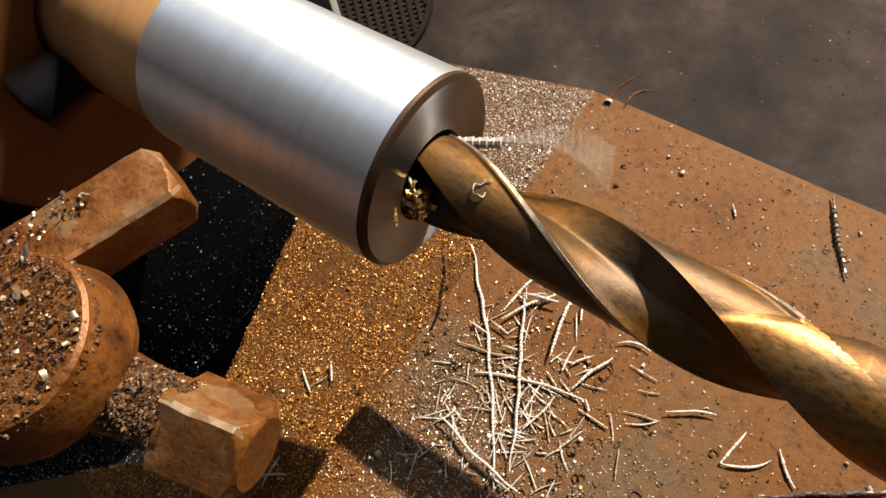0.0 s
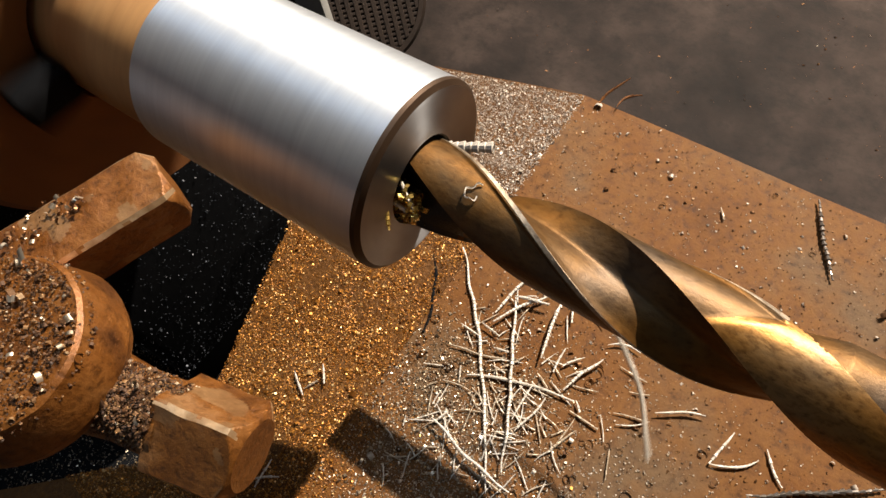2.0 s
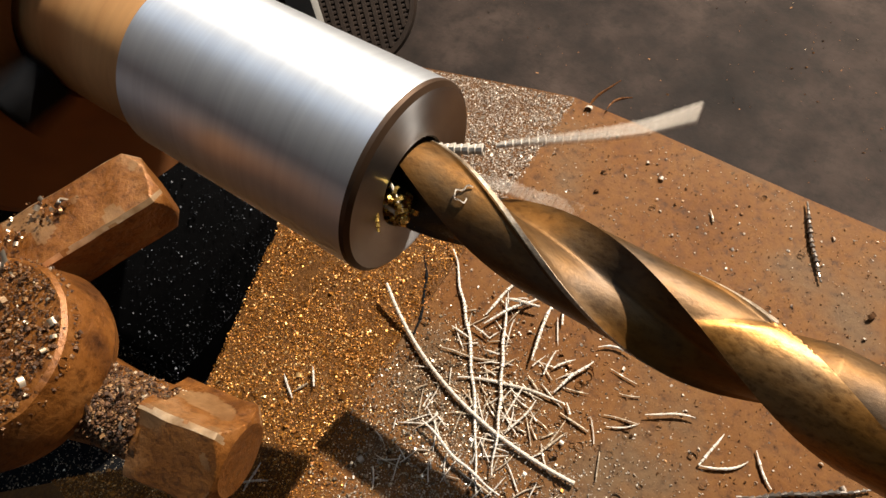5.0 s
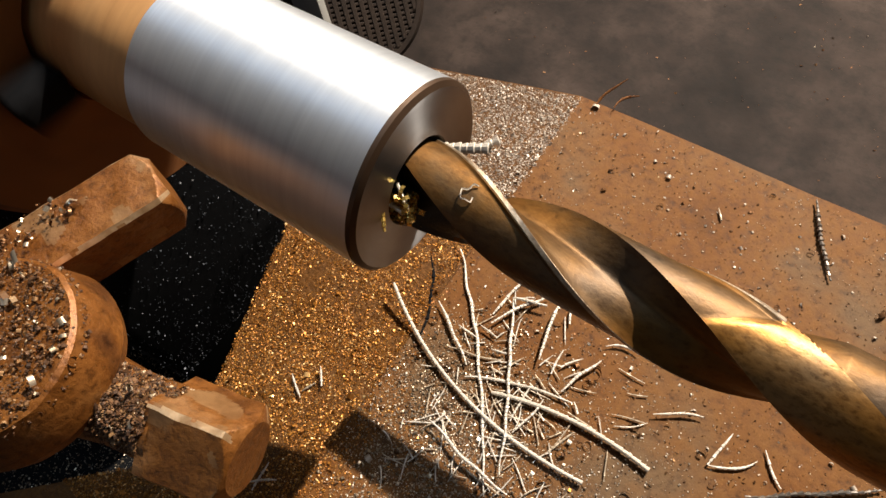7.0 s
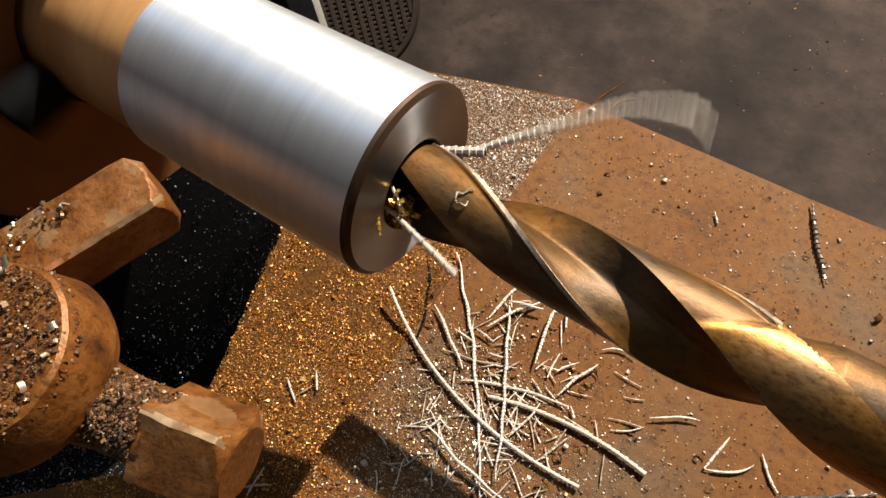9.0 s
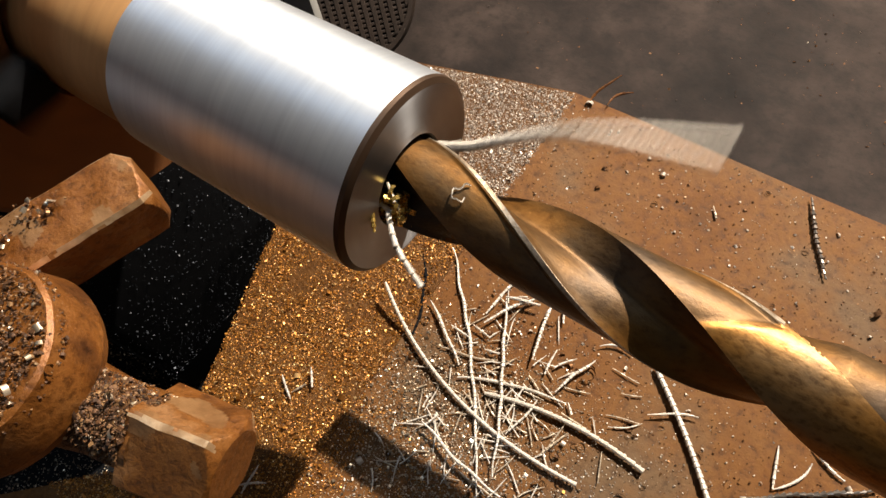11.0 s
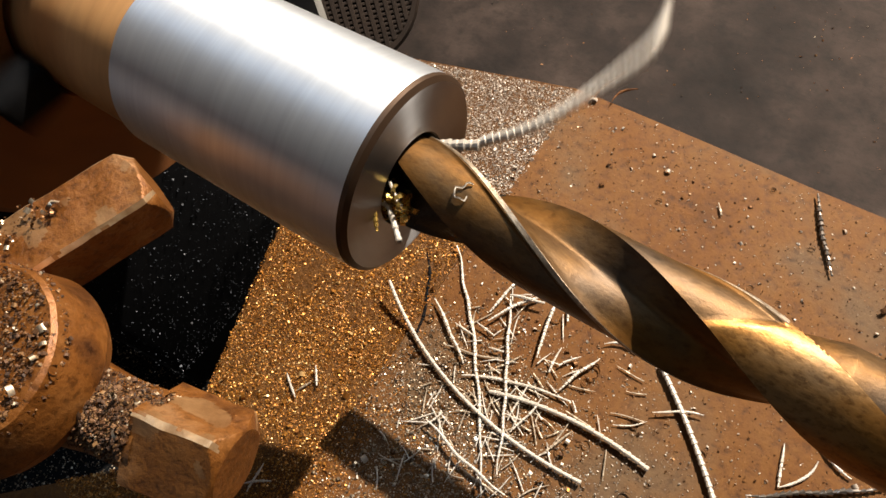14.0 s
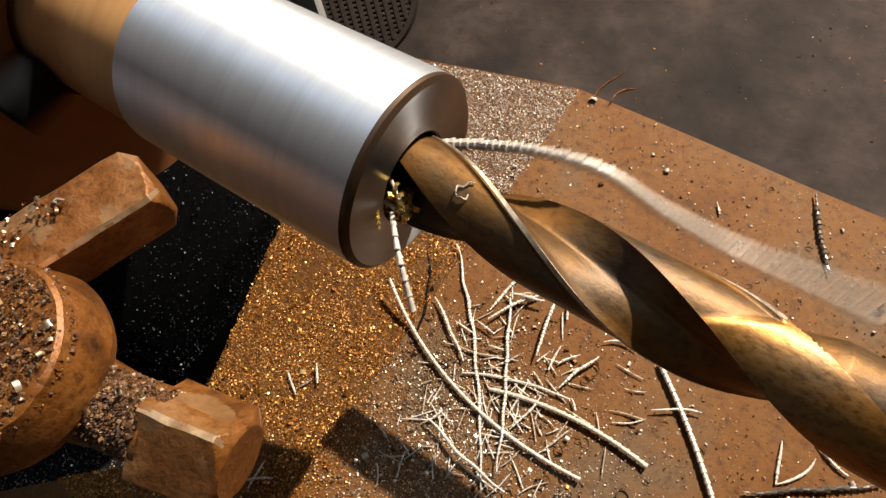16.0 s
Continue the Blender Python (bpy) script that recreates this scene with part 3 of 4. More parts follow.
def oil_drops():
    """Flattened brown drops of cutting oil standing on the tray beside the fold."""
    rng = random.Random(9)
    verts, faces = [], []
    for _ in range(26):
        x, y = FOLD_X + 0.010 + rng.expovariate(28.0), rng.uniform(-0.13, 0.03)
        r = rng.uniform(0.0011, 0.0030)
        n0, z = len(verts), tray_height(x, y)
        for ring, (f, h) in enumerate(((1.0, -0.0002), (0.86, 0.30), (0.5, 0.52))):
            verts += [(x + r * f * math.cos(a), y + 0.85 * r * f * math.sin(a), z + r * h) for a in (2 * math.pi * k / 14 for k in range(14))]
        verts.append((x, y, z + r * 0.60))
        for ring in range(2):
            faces += [(n0 + 14 * ring + k, n0 + 14 * ring + (k + 1) % 14, n0 + 14 * ring + 14 + (k + 1) % 14, n0 + 14 * ring + 14 + k) for k in range(14)]
        faces += [(n0 + 28 + k, n0 + 28 + (k + 1) % 14, n0 + 42) for k in range(14)]
    me = bpy.data.meshes.new("oil_drops")
    me.from_pydata(verts, [], faces)
    me.materials.append(M_OIL_DROP)
    me.polygons.foreach_set("use_smooth", [True] * len(me.polygons))
    tagged(new("oil_drops", me), "dark brown drops of cutting oil on the rusty tray", "oil drops", kind="stuff")


def forked_chip():
    """Three-armed chip that is knocked aside when a long chip lands beside it."""
    f = empty("forked_chip", pose(0.215, 0.015, 0.0012), "forked silvery steel chip lying on the rusty tray", "metal chip")
    for k, (x, y, turn, length, bend) in enumerate(((0.205, 0.019, -102, 0.029, 0.0), (0.215, 0.015, 38, 0.033, -0.004), (0.238, 0.025, -45, 0.025, -0.001))):
        ob = new("arm", curl_mesh(length, 0.0010, bend, 60 + k, M_CURL, 0.003))
        ob.parent = f
        ob.matrix_basis = pose(x - 0.215, y - 0.015, 0, 0, 0, turn)
    return f


def late_chip():
    """Shorter chip that drops out of the flute onto the tray."""
    return tagged(new("dropped_chip", curl_mesh(0.056, 0.0013, 0.002, 66, M_CURL)), "short coiled steel chip dropped onto the tray edge of the heap", "metal chip")


def stuck_bits():
    bm = bmesh.new()
    prev = None
    for k in range(19):
        a = radians(40 + 13 * k)
        c = Vector((0.0062 * math.cos(a) * (1 - k / 40), 0.0030 * math.sin(a) * (1 + 0.3 * math.sin(k * 1.3)), 0.0004 * math.sin(k)))
        ring = [bm.verts.new(c + Vector((0.0004 * math.cos(b), 0.0004 * math.sin(b), 0.0007 * (q % 2)))) for q, b in enumerate((0, 1.57, 3.14, 4.71))]
        if prev:
            for q in range(4):
                bm.faces.new([prev[q], prev[(q + 1) % 4], ring[(q + 1) % 4], ring[q]])
        prev = ring
    sludge = new("sludge_streak", curl_mesh(0.075, 0.0016, 0.005, 77, M_PAN, 0.006))
    sludge.matrix_basis = resting(-0.030, 0.010, -60, -0.0025)
    tagged(sludge, "thin streak of dark oily sludge along the tray fold", "sludge")
    ob = part("stuck_chip", bm, M_CURL)
    ob.matrix_basis = pose(0.036, -0.0055, AXIS_Z + 0.0205, 14, 0, 55)
    tagged(ob, "bright curved sliver stuck to the oily drill", "metal chip")
    for name, off, aim, length, radius, mat, text in (
            ("flute_coil", RIGHT * 0.0035 + UP * 0.0055 + TOWARD * 0.004, RIGHT * 0.42 - UP * 0.9, 0.017, 0.0011, M_CURL, "small bright coil lodged in the drill flute"),
            ("golden_sliver", -RIGHT * 0.0050 - UP * 0.0045 + TOWARD * 0.004, RIGHT * 0.12 - UP, 0.014, 0.0010, M_OIL, "wet golden sliver sticking to the end face")):
        ob = new(name, curl_mesh(length, radius, 0.0004, 82, mat, 0.0022))
        ob.matrix_basis = along(NEAR_EXIT + off, NEAR_EXIT + off + aim)
        tagged(ob, text, "metal chip")
    ob = new("upright_sliver", curl_mesh(0.011, 0.0009, 0.0, 71, M_CURL_DULL, 0.003))
    ob.matrix_basis = pose(-0.016, -0.1475, 0.2375, 0, -70, 40)
    tagged(ob, "small steel sliver standing on the bolt neck", "metal chip")


def flake_stuff(name, count, place, size, material, label, seed, parent_height=tray_height, facets=4):
    """Many tiny curved flakes, each three facets of an arc."""
    rng = random.Random(seed)
    verts, faces = [], []
    for _ in range(count):
        x, y = place(rng)
        s = size * rng.lognormvariate(0, 0.42)
        w, arc, r = s * rng.uniform(0.35, 0.7), rng.uniform(0.8, 4.2), s * rng.uniform(0.35, 0.6)
        rot = Euler((rng.uniform(-0.9, 0.9), rng.uniform(-0.9, 0.9), rng.uniform(0, 6.28))).to_matrix()
        base = Vector((x, y, parent_height(x, y) + s * rng.uniform(0.05, 0.45)))
        n0 = len(verts)
        for k in range(facets + 1):
            a = arc * (k / facets - 0.5)
            for e in (-0.5, 0.5):
                verts.append(base + rot @ Vector((r * math.sin(a), e * w, r * (math.cos(a) - 0.7))))
        for k in range(facets):
            q = n0 + 2 * k
            faces.append((q, q + 1, q + 3, q + 2))
    me = bpy.data.meshes.new(name)
    me.from_pydata(verts, [], faces)
    me.materials.append(material)
    return tagged(new(name, me), label, "metal shavings", kind="stuff")


def slope_place(rng):
    while True:
        x, y = rng.uniform(-0.30, FOLD_X + 0.012), rng.uniform(-0.27, 0.10)
        thin = 0.5 + 0.5 * noise.noise(Vector((x * 26, y * 26, 2))) + 0.35 * noise.noise(Vector((x * 80, y * 80, 6)))
        bare = 0.30 * max(0.0, min(1.0, (y + 0.10) / 0.10))
        if rng.random() > 0.10 + 1.35 * thin - bare:
            continue
        if x > second_fold(y) - 0.003 and (x < FOLD_X - 0.001 or rng.random() < 0.12):
            return x, y


def spill_place(rng):
    while True:
        x, y = FOLD_X + rng.expovariate(34.0), rng.uniform(-0.22, 0.02)
        if noise.noise(Vector((x * 40, y * 40, 9))) > -0.15 and rng.random() < 1.0 - max(0.0, (y + 0.10) / 0.06):
            return x, y


def pan_place(rng):
    return rng.uniform(-0.74, -0.2), rng.uniform(-0.48, 0.18)


def far_slope_place(rng):
    return rng.uniform(-0.30, FOLD_X + 0.004 * rng.random()), rng.uniform(0.07, EDGE_Y - 0.002)


def heap_place(rng):
    while True:
        x, y = rng.gauss(0.038, 0.042), rng.gauss(-0.070, 0.045)
        if x > FOLD_X and y > -0.4:
            return x, y


def scatter_place(rng):
    return rng.uniform(FOLD_X, 0.34), rng.uniform(-0.15, EDGE_Y - 0.004)


def casing_place(rng):
    return -0.3335, rng.uniform(-0.17, 0.06)


def casing_height(x, y):
    return -0.12 + 0.19 * math.sin(y * 91711.0)


def hub_height(x, y):
    d = math.hypot(x - HUB.x, y - HUB.y)
    return 0.2590 if d < 0.032 else 0.2590 - (d - 0.032) * 1.6


def hub_place(rng):
    a, d = rng.uniform(0, 6.283), 0.036 * math.sqrt(rng.random())
    return HUB.x + d * math.cos(a), HUB.y + d * math.sin(a)


def neck_place(rng):
    x = rng.uniform(-0.044, -0.004)
    return x, -0.161 + 0.234 * (x + 0.049) + rng.uniform(-0.0150, 0.0150)


def neck_height(x, y):
    off = y + 0.161 - 0.234 * (x + 0.049)
    radius = 0.0185 - 0.0034 * min(1.0, max(0.0, (x + 0.049) / 0.027))
    return 0.2212 + math.sqrt(max(0.0, radius ** 2 - off * off))


def bolt_place(rng):
    k = rng.random()
    return -0.106 + 0.012 * k + rng.gauss(0, 0.004), -0.140 + 0.036 * k + rng.gauss(0, 0.004)


def bolt_height(x, y):
    return 0.2440


def shavings():
    flake_stuff("bolt_crumbs", 90, bolt_place, 0.0014, M_RUSTY_FLAKE, "rusty crumbs lying on the upper bolt", 24, bolt_height)
    flake_stuff("bolt_curls", 14, bolt_place, 0.0027, M_SILVER, "bright curled shavings lying on the upper bolt", 25, bolt_height, facets=9)
    flake_stuff("golden_shavings", 66000, slope_place, 0.00098, M_GOLD, "thick bed of fine golden-brown oily steel shavings", 11, facets=2)
    flake_stuff("golden_shavings", 3600, spill_place, 0.00095, M_GOLD, "golden-brown shavings spilled over the tray's fold", 41, facets=2)
    flake_stuff("golden_shavings", 1000, slope_place, 0.0020, M_GOLD, "coarser golden curled shavings on the sloping sheet", 12)
    flake_stuff("dim_shavings", 22000, pan_place, 0.0020, M_SILVER, "dull grey shavings strewn over the shaded drip pan", 21, pan_height, facets=2)
    flake_stuff("clinging_shavings", 2600, casing_place, 0.0012, M_SHADED_FLAKE, "shavings on the headstock, coloured dim blue as if in shade", 26, casing_height, facets=2)
    flake_stuff("grey_shavings", 42000, far_slope_place, 0.0010, M_GREY, "bed of fine silvery steel shavings at the tray's far side", 13, facets=2)
    flake_stuff("heaped_shavings", 9000, heap_place, 0.00105, M_SILVER, "fine silvery shavings heaped among the long chips", 14)
    flake_stuff("scattered_shavings", 1500, scatter_place, 0.0012, M_GREY, "fine steel crumbs scattered over the rusty tray", 15)
    flake_stuff("scattered_curls", 150, scatter_place, 0.0027, M_GREY, "small curled steel crumbs scattered over the rusty tray", 16, facets=9)
    flake_stuff("rusty_rings", 90, scatter_place, 0.0026, M_RUSTY_FLAKE, "small dark rusty ring-shaped curls scattered over the tray", 22, facets=8)
    flake_stuff("rusty_crumbs", 9000, scatter_place, 0.0008, M_RUSTY_FLAKE, "fine rusty crumbs and dirt on the tray", 23, facets=2)
    flake_stuff("hub_shavings", 3000, hub_place, 0.0010, M_FUZZ, "fine shavings dusted over the clamp hub", 17, hub_height)
    flake_stuff("hub_curls", 34, hub_place, 0.0026, M_SILVER, "bright curled shavings lying on the clamp hub", 18, hub_height, facets=9)
    flake_stuff("neck_shavings", 4600, neck_place, 0.0010, M_FUZZ, "grimy shavings clinging to the bolt neck", 19, neck_height)
    ring_stuff("ring_curls", 110, ring_place, 0.0029, M_RUSTY_FLAKE, "brown curled steel rings lying round the heap", 31)
    ring_stuff("ring_curls", 45, ring_place, 0.0022, M_GREY, "bright curled steel rings lying round the heap", 32)
    ring_stuff("ring_curls", 34, scatter_place, 0.0024, M_GREY, "small bright steel rings scattered over the rusty tray", 33)
    flake_stuff("ring_crumbs", 5000, ring_place, 0.0009, M_GREY, "fine pale crumbs strewn round the heap of chips", 34, facets=2)
    flake_stuff("floor_grit", 2600, grit_place, 0.0030, M_RUSTY_FLAKE, "rusty grit and crumbs strewn over the dark floor", 35, grit_height, facets=2)
    flake_stuff("neck_curls", 16, neck_place, 0.0024, M_SILVER, "bright curled shavings on the bolt neck", 20, neck_height, facets=9)


def grit_place(rng):
    while True:
        x, y = rng.uniform(-0.9, 1.9), rng.uniform(0.1, 2.2)
        if rng.random() < 0.35 + 0.9 * noise.noise(Vector((x * 4, y * 4, 8))):
            return x, y


def grit_height(x, y):
    return -0.5 + 0.004 * noise.noise(Vector((x * 3, y * 3, 1)))


def ring_place(rng):
    while True:
        x, y = rng.gauss(0.105, 0.075), rng.gauss(-0.075, 0.055)
        if x > FOLD_X + 0.004 and y > -0.4:
            return x, y


def ring_stuff(name, count, place, size, material, label, seed):
    """Thin strips curled into open rings, lying on the tray."""
    rng = random.Random(seed)
    verts, faces = [], []
    for _ in range(count):
        x, y = place(rng)
        r, arc = size * rng.lognormvariate(0, 0.3), rng.uniform(3.2, 8.5)
        high, lift = r * rng.uniform(0.25, 0.45), r * rng.uniform(0.0, 0.35)
        rot = Euler((rng.uniform(-0.3, 0.3), rng.uniform(-0.3, 0.3), rng.uniform(0, 6.28))).to_matrix()
        base = Vector((x, y, tray_height(x, y) + 0.15 * r))
        steps, n0 = max(8, int(arc * 2.6)), len(verts)
        for k in range(steps + 1):
            a, f = arc * k / steps, 1.0 - 0.4 * k / steps
            for e in (0.0, 1.0):
                verts.append(base + rot @ Vector((r * f * math.cos(a), r * f * math.sin(a), e * high + lift * k / steps)))
        for k in range(steps):
            q = n0 + 2 * k
            faces.append((q, q + 2, q + 3, q + 1))
    me = bpy.data.meshes.new(name)
    me.from_pydata(verts, [], faces)
    me.materials.append(material)
    return tagged(new(name, me), label, "metal shavings", kind="stuff")


def swarf_plug():
    """Wet golden swarf stuck in the near flute at the bore's mouth."""
    rng = random.Random(5)
    verts, faces = [], []
    for _ in range(150):
        c = Vector((rng.uniform(-0.004, 0.012), -0.0185 + rng.gauss(0, 0.0026), AXIS_Z + 0.001 + rng.gauss(0, 0.0055)))
        s, rot = rng.uniform(0.001, 0.0042), Euler([rng.uniform(0, 6.28) for _ in range(3)]).to_matrix()
        n0 = len(verts)
        for k in range(5):
            a = 2.6 * (k / 4 - 0.5)
            for e in (-0.3, 0.3):
                verts.append(c + rot @ Vector((s * math.sin(a), e * s, s * math.cos(a))))
        faces += [(n0 + 2 * k, n0 + 2 * k + 1, n0 + 2 * k + 3, n0 + 2 * k + 2) for k in range(4)]
    me = bpy.data.meshes.new("swarf_plug")
    me.from_pydata(verts, [], faces)
    me.materials.append(M_OIL)
    tagged(new("swarf_plug", me), "wet golden swarf packed in the drill flute", "metal shavings", kind="stuff")


# ---- whipping chips ----
STEP = 0.000262   # one unit of the sketches below, in metres
UNIT = 0.0068     # length of one rigid link


def smooth_curve(points):
    """Dense polyline through the points."""
    pts = [points[0] * 2 - points[1]] + points + [points[-1] * 2 - points[-2]]
    out = []
    for p0, p1, p2, p3 in zip(pts, pts[1:], pts[2:], pts[3:]):
        for k in range(12):
            t = k / 12
            out.append(0.5 * (2 * p1 + (p2 - p0) * t + (2 * p0 - 5 * p1 + 4 * p2 - p3) * t * t + (3 * p1 - p0 - 3 * p2 + p3) * t ** 3))
    return out + [points[-1]]


def sketch(exit_point, *offsets):
    return smooth_curve([exit_point] + [exit_point + RIGHT * (a * STEP) - UP * (b * STEP) + TOWARD * (0.02 * math.sin(a * 0.006 + b * 0.01)) for a, b in offsets])


def laid(x, y, turn, length, bend):
    m = resting(x, y, turn, 0.003)
    return [m @ Vector(((t - 0.5) * length, bend * (1 - (2 * t - 1) ** 2), 0)) for t in (k / 30 for k in range(31))]


def resample(poly, n=41):
    d = [0.0]
    for a, b in zip(poly, poly[1:]):
        d.append(d[-1] + (b - a).length)
    out, j = [], 0
    for k in range(n):
        s = d[-1] * k / (n - 1)
        while j < len(d) - 2 and d[j + 1] < s:
            j += 1
        f = (s - d[j]) / max(1e-9, d[j + 1] - d[j])
        out.append(poly[j].lerp(poly[j + 1], min(1, f)))
    return out, d[-1]


def link_mesh(radius):
    bm = bmesh.new()
    prev = None
    for x, r in ((-0.20, 0.62), (0.10, 0.76), (0.45, 0.98), (0.52, 0.84), (0.98, 1.10), (1.04, 0.86)):
        ring = [bm.verts.new((radius * r * math.cos(a), radius * r * math.sin(a), x * UNIT)) for a in (2 * math.pi * q / 10 for q in range(10))]
        if prev:
            for q in range(10):
                bm.faces.new([prev[q], prev[(q + 1) % 10], ring[(q + 1) % 10], ring[q]])
        prev = ring
    bmesh.ops.recalc_face_normals(bm, faces=bm.faces)
    return mesh_of("link", bm, M_CURL, 30)


def whipping_chip(exit_point, inward, shapes, links, radius, flap, label):
    """shapes: (seconds, curve) rows; links left over wait inside the bore."""
    thing = empty("whipping_chip", pose(0, 0, 0), label, "metal chip")
    me = link_mesh(radius)
    obs = []
    for _ in range(links):
        ob = new("link", me)
        ob.parent = thing
        obs.append(ob)
    rows = [[] for _ in obs]
    keyed = [(t, *resample(c), loose) for t, c, loose in shapes]
    t0, t1 = keyed[0][0], keyed[-1][0]
    times = sorted({0.0, 16.0} | {round(t0 + k / 30, 4) for k in range(int((t1 - t0) * 30) + 1)} | {t1})
    for t in times:
        tc = min(max(t, t0), t1)
        j = max(0, min(len(keyed) - 2, sum(1 for k in keyed if k[0] <= tc) - 1))
        (ta, pa, la, fa), (tb, pb, lb, fb) = keyed[j], keyed[j + 1]
        f = (tc - ta) / (tb - ta)
        f = f * f * (3 - 2 * f)
        total, free = la + (lb - la) * f, fa + (fb - fa) * f
        pts = [p.lerp(q, f) for p, q in zip(pa, pb)]
        swing = flap * (1 - free) * math.sin(2 * math.pi * 8 * t) * min(1, total / 0.06)
        pts = [p + (UP * 0.8 + TOWARD * 0.6) * (swing * (k / 40) ** 1.15) for k, p in enumerate(pts)]
        reach = sum((b - a).length for a, b in zip(pts, pts[1:]))
        for i in range(links):
            s = max(total, free * links * UNIT) - (i + 1) * UNIT
            if s >= 0:
                u = min(0.9999, s / max(reach, 1e-6)) * 40
                k = int(u)
                p, d = pts[k].lerp(pts[k + 1], u - k), pts[k + 1] - pts[k]
            else:
                near_part, deep = min(-s, 0.022), max(0.0, -s - 0.022)
                p, d = exit_point + inward * near_part - Vector((0.45 * deep, 0, 0)), -inward if deep == 0 else Vector((1, 0, 0))
            rows[i].append((t, Matrix.Translation(p) @ (d.normalized().to_track_quat("Z", "Y").to_matrix().to_4x4())))
    return list(zip(obs, rows))


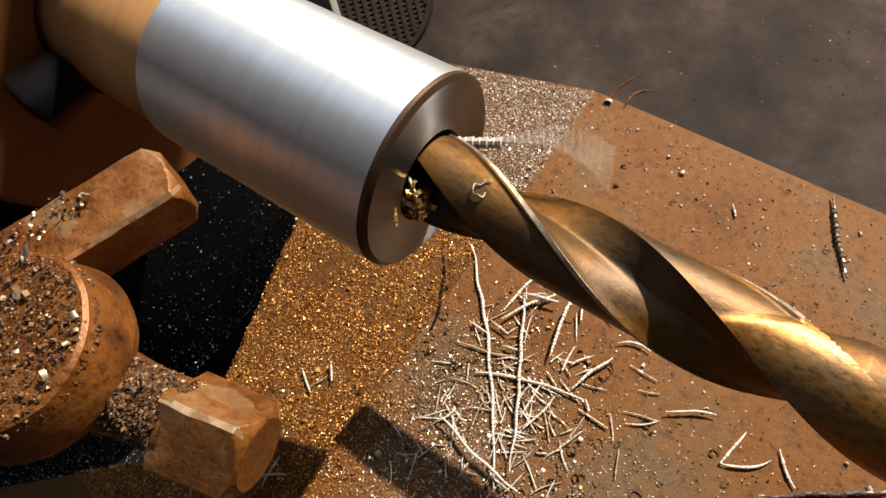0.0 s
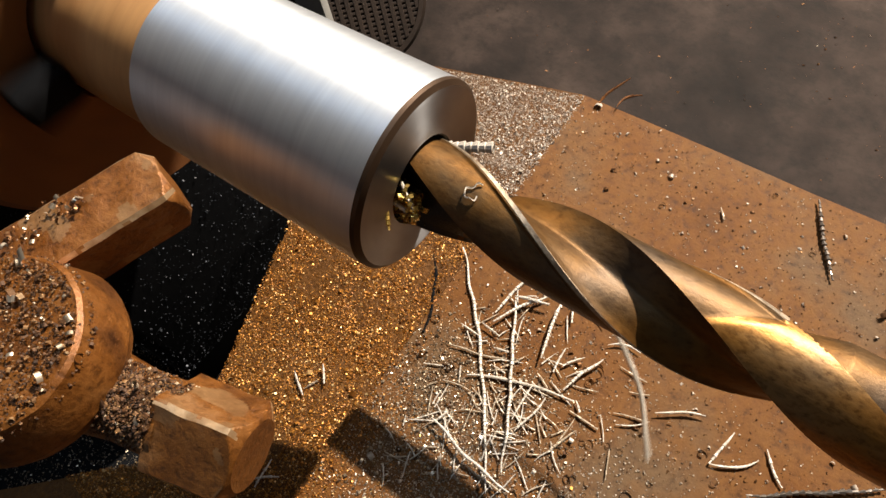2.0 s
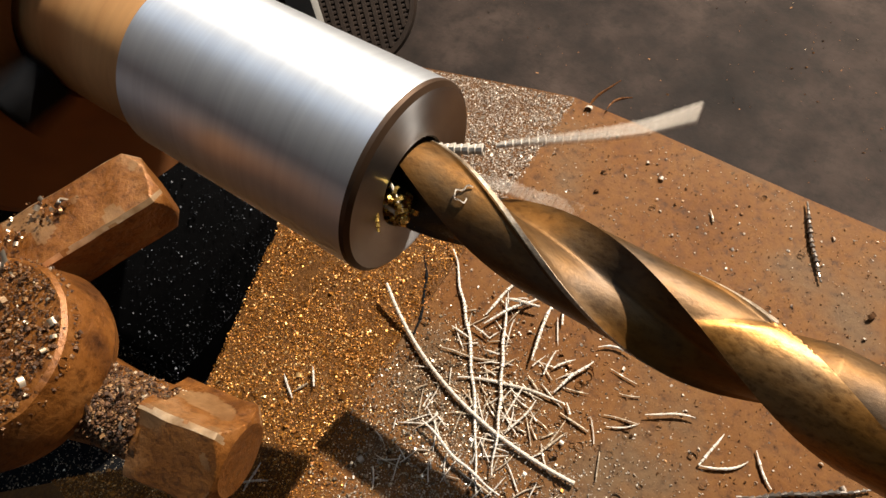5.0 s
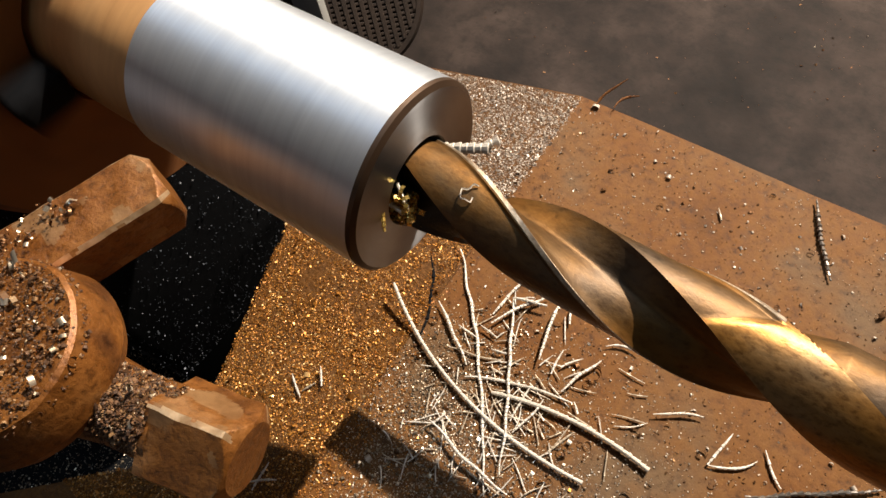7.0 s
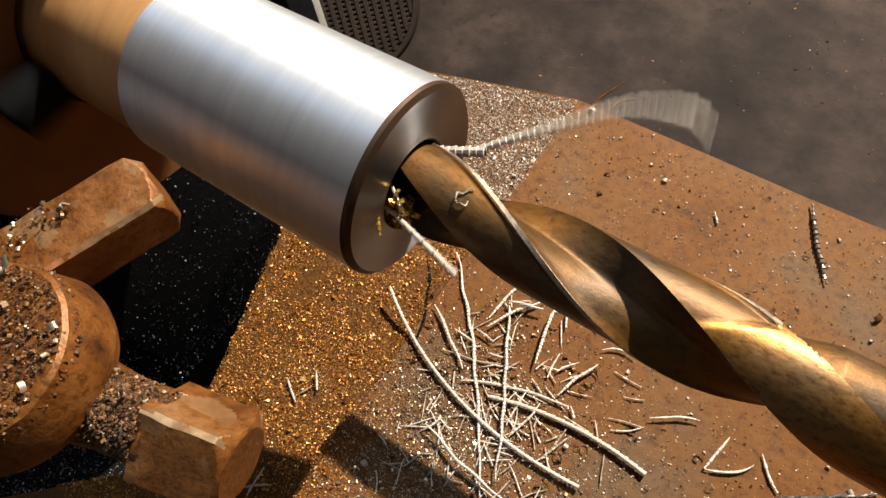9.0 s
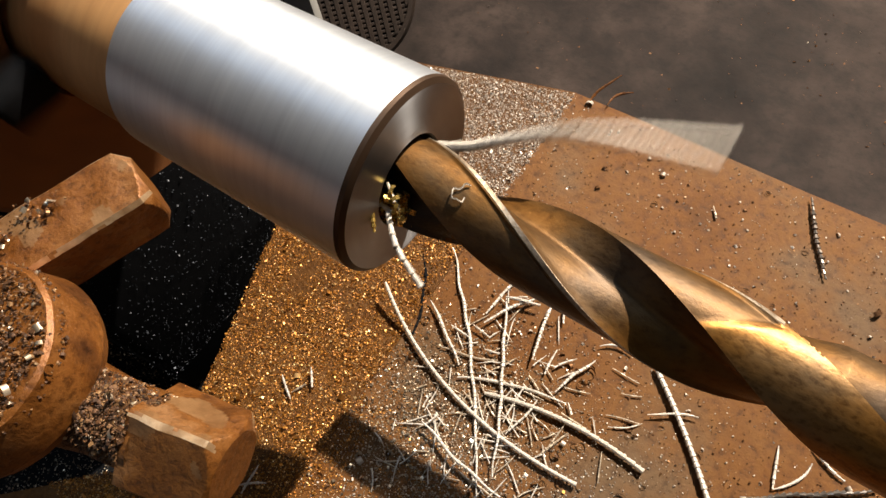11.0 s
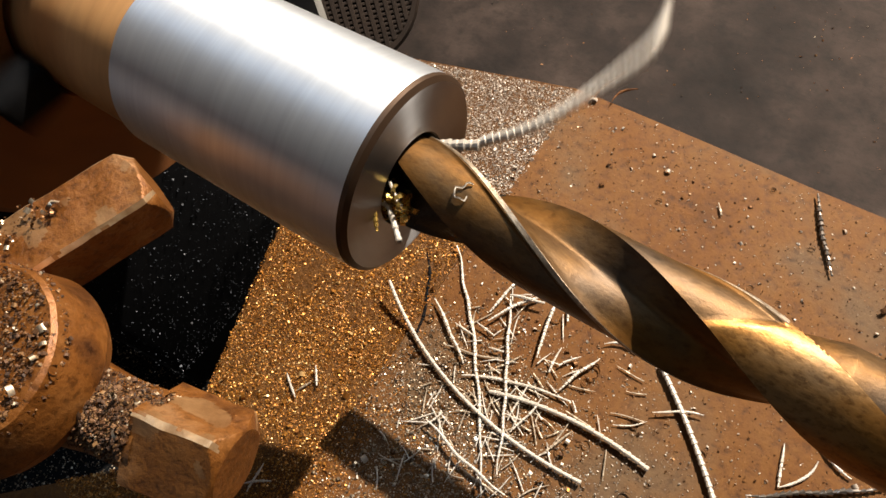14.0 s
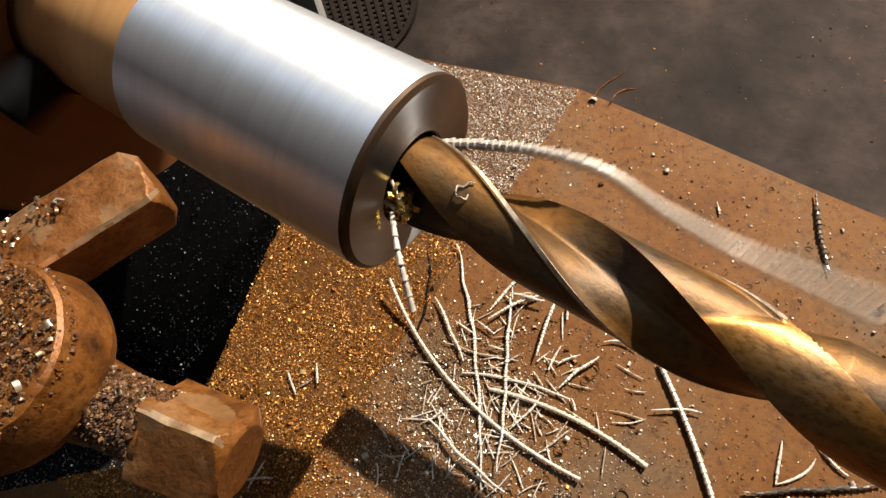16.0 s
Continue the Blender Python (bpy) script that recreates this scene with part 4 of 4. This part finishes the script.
def chip_paths():
    def far(*o):
        return sketch(FAR_EXIT, *o)

    def near(*o):
        return sketch(NEAR_EXIT, *o)
    into = Vector((-1, -0.42, -0.16)).normalized()
    near_into = Vector((-1, 0.10, 0.02)).normalized()
    bright = "long bright steel chip whipping out of the drill flute"
    stub = far((12, -1), (24, -2))
    nstub = near((6, 5), (10, 10))
    rest_a, rest_b, rest_c = laid(0.041, -0.024, -15, 0.203, -0.020), laid(0.114, -0.025, 6, 0.113, 0.007), laid(0.182, 0.017, -44, 0.090, 0.002)
    out = []
    out += whipping_chip(FAR_EXIT, into, [
        (0.0, far((90, 0), (150, 20), (200, 60)), 0), (0.5, far((208, 8), (368, 40), (528, 160), (588, 212)), 0),
        (1.0, far((146, -17), (284, -38), (422, -36), (543, -78), (690, -140)), 0), (1.5, far((120, 7), (276, -5), (362, -40), (465, -117), (550, -225)), 0),
        (1.8, far((100, 20), (230, 60), (360, 130), (470, 240)), 0.3), (2.05, smooth_curve([Vector((0.07, 0.05, 0.12)), Vector((0.10, 0.03, 0.08)), Vector((0.14, 0.0, 0.06)), Vector((0.16, -0.03, 0.05))]), 1),
        (2.45, rest_a, 1), (2.6, rest_a, 1)], 30, 0.0015, 0.032, bright)
    out += whipping_chip(FAR_EXIT, into, [
        (2.8, stub, 0), (3.0, far((30, 0), (60, 2)), 0), (3.5, far((60, -8), (110, -18), (170, -35)), 0), (4.0, far((80, 10), (160, 20), (280, 68)), 0),
        (4.2, far((100, 0), (190, 0), (352, -40)), 0), (4.8, far((150, -40), (300, -120), (420, -220)), 0), (5.3, far((120, 40), (260, 120), (380, 220)), 0.2),
        (5.6, smooth_curve([Vector((0.10, 0.02, 0.10)), Vector((0.14, 0.02, 0.08)), Vector((0.18, 0.0, 0.07))]), 1), (5.95, rest_b, 1), (6.1, rest_b, 1)], 17, 0.0018, 0.028, bright)
    out += whipping_chip(FAR_EXIT, into, [
        (6.7, stub, 0), (7.0, far((20, -6), (42, -14)), 0), (7.5, far((80, -8), (160, 0)), 0), (8.0, far((100, 36), (170, 90), (240, 170)), 0),
        (8.5, far((108, -110), (288, -210), (408, -230)), 0), (9.0, far((128, -33), (258, -63), (358, -53), (413, -18)), 0), (9.2, far((190, -28), (290, -140), (360, -240)), 0),
        (9.7, far((150, 30), (300, 90), (420, 200)), 0.2), (10.0, smooth_curve([Vector((0.13, 0.04, 0.10)), Vector((0.17, 0.03, 0.08)), Vector((0.21, 0.01, 0.07))]), 1),
        (10.35, rest_c, 1), (10.5, rest_c, 1)], 18, 0.0020, 0.026, bright)
    out += whipping_chip(FAR_EXIT, into, [
        (10.2, stub, 0), (10.8, far((120, 0), (300, 30)), 0), (11.3, far((150, -25), (320, -40), (730, -20)), 0), (11.5, far((280, -32), (480, -68), (730, -12)), 0),
        (12.0, far((120, 20), (260, 45), (390, 65), (500, 95), (650, 150)), 0), (12.5, far((61, -16), (125, -29), (202, -27), (285, -21), (375, -13), (440, 20)), 0), (13.0, far((95, 28), (181, 74), (284, 143), (370, 186), (543, 226), (741, 220)), 0),
        (13.3, far((120, -120), (240, -240), (480, -290)), 0), (13.5, far((150, -57), (253, -100), (331, -165)), 0), (13.7, far((160, -20), (360, -10)), 0), (14.0, far((103, -26), (207, -86), (310, -164), (362, -240)), 0), (14.3, far((180, 60), (400, 190), (360, 0), (200, -200)), 0),
        (14.5, far((60, -69), (103, -150), (147, -210), (233, -232), (326, -212), (352, -160), (319, -112)), 0), (15.0, far((124, 22), (245, 66), (366, 103), (469, 109), (538, 66), (598, 2)), 0),
        (15.25, far((190, 10), (380, 40), (560, 60)), 0), (15.5, far((129, -52), (267, -112), (353, -172), (414, -245)), 0), (15.75, far((190, -10), (380, 30), (580, 90)), 0), (16.0, far((100, 20), (210, 55), (350, 120), (520, 195), (718, 305)), 0)], 36, 0.0028, 0.032, bright)
    out += whipping_chip(NEAR_EXIT, near_into, [
        (8.2, nstub, 0), (8.5, near((20, 30), (40, 60)), 0), (9.0, near((50, 50), (110, 110)), 0), (9.2, near((40, 40), (80, 110)), 0), (10.5, near((20, 60), (60, 120)), 0),
        (11.3, near((20, 70), (60, 140)), 0), (11.5, near((10, 60), (20, 150)), 0), (12.0, near((10, 80), (30, 150)), 0), (12.5, near((60, 50), (150, 100), (230, 150)), 0),
        (13.0, near((-10, 60), (-60, 150)), 0), (13.5, near((20, 40), (60, 70)), 0), (14.0, near((10, 30), (20, 60)), 0), (14.5, near((10, 40), (20, 80)), 0),
        (15.0, near((10, 50), (20, 90)), 0), (15.5, near((20, 80), (40, 140)), 0), (16.0, near((15, 80), (40, 180)), 0)], 14, 0.0014, 0.008,
        "thin bright steel chip trailing from the near drill flute")
    return out


setting()
WORK = workpiece()
CHUCK = chuck()
twist_drill()
tailstock()
clamp_hub()
fan_cowl()
loose_curls()
swarf_plug()
oil_drops()
shavings()
CHIP_PATHS = chip_paths()
FORKED = forked_chip()
LATE = late_chip()
stuck_bits()


def motions():
    turn = 24.0   # degrees in a thirtieth of a second
    spin = [(k / 15, 2 * turn * k) for k in range(241)]
    walk(WORK, [(t, pose(FACE_X, AXIS_Y, AXIS_Z, -a)) for t, a in spin])
    walk(CHUCK, [(t, pose(-0.228, AXIS_Y, AXIS_Z, -a)) for t, a in spin])
    at_rest, aside = pose(0.215, 0.015, 0.0012), pose(0.252, 0.030, 0.0012, 0, 0, 25)
    walk(FORKED, [(0, at_rest), (10.2, at_rest), (10.4, aside), (16, aside)])
    hid, out, down = pose(-0.06, 0.008, AXIS_Z + 0.013), pose(0.055, 0.03, AXIS_Z + 0.01, 0, 10, 20), resting(0.007, -0.009, -35, 0.002)
    walk(LATE, [(0, hid), (4.7, hid), (4.95, out), (5.25, down), (5.4, down), (16, down)])
    for ob, rows in CHIP_PATHS:
        walk(ob, rows)


motions()
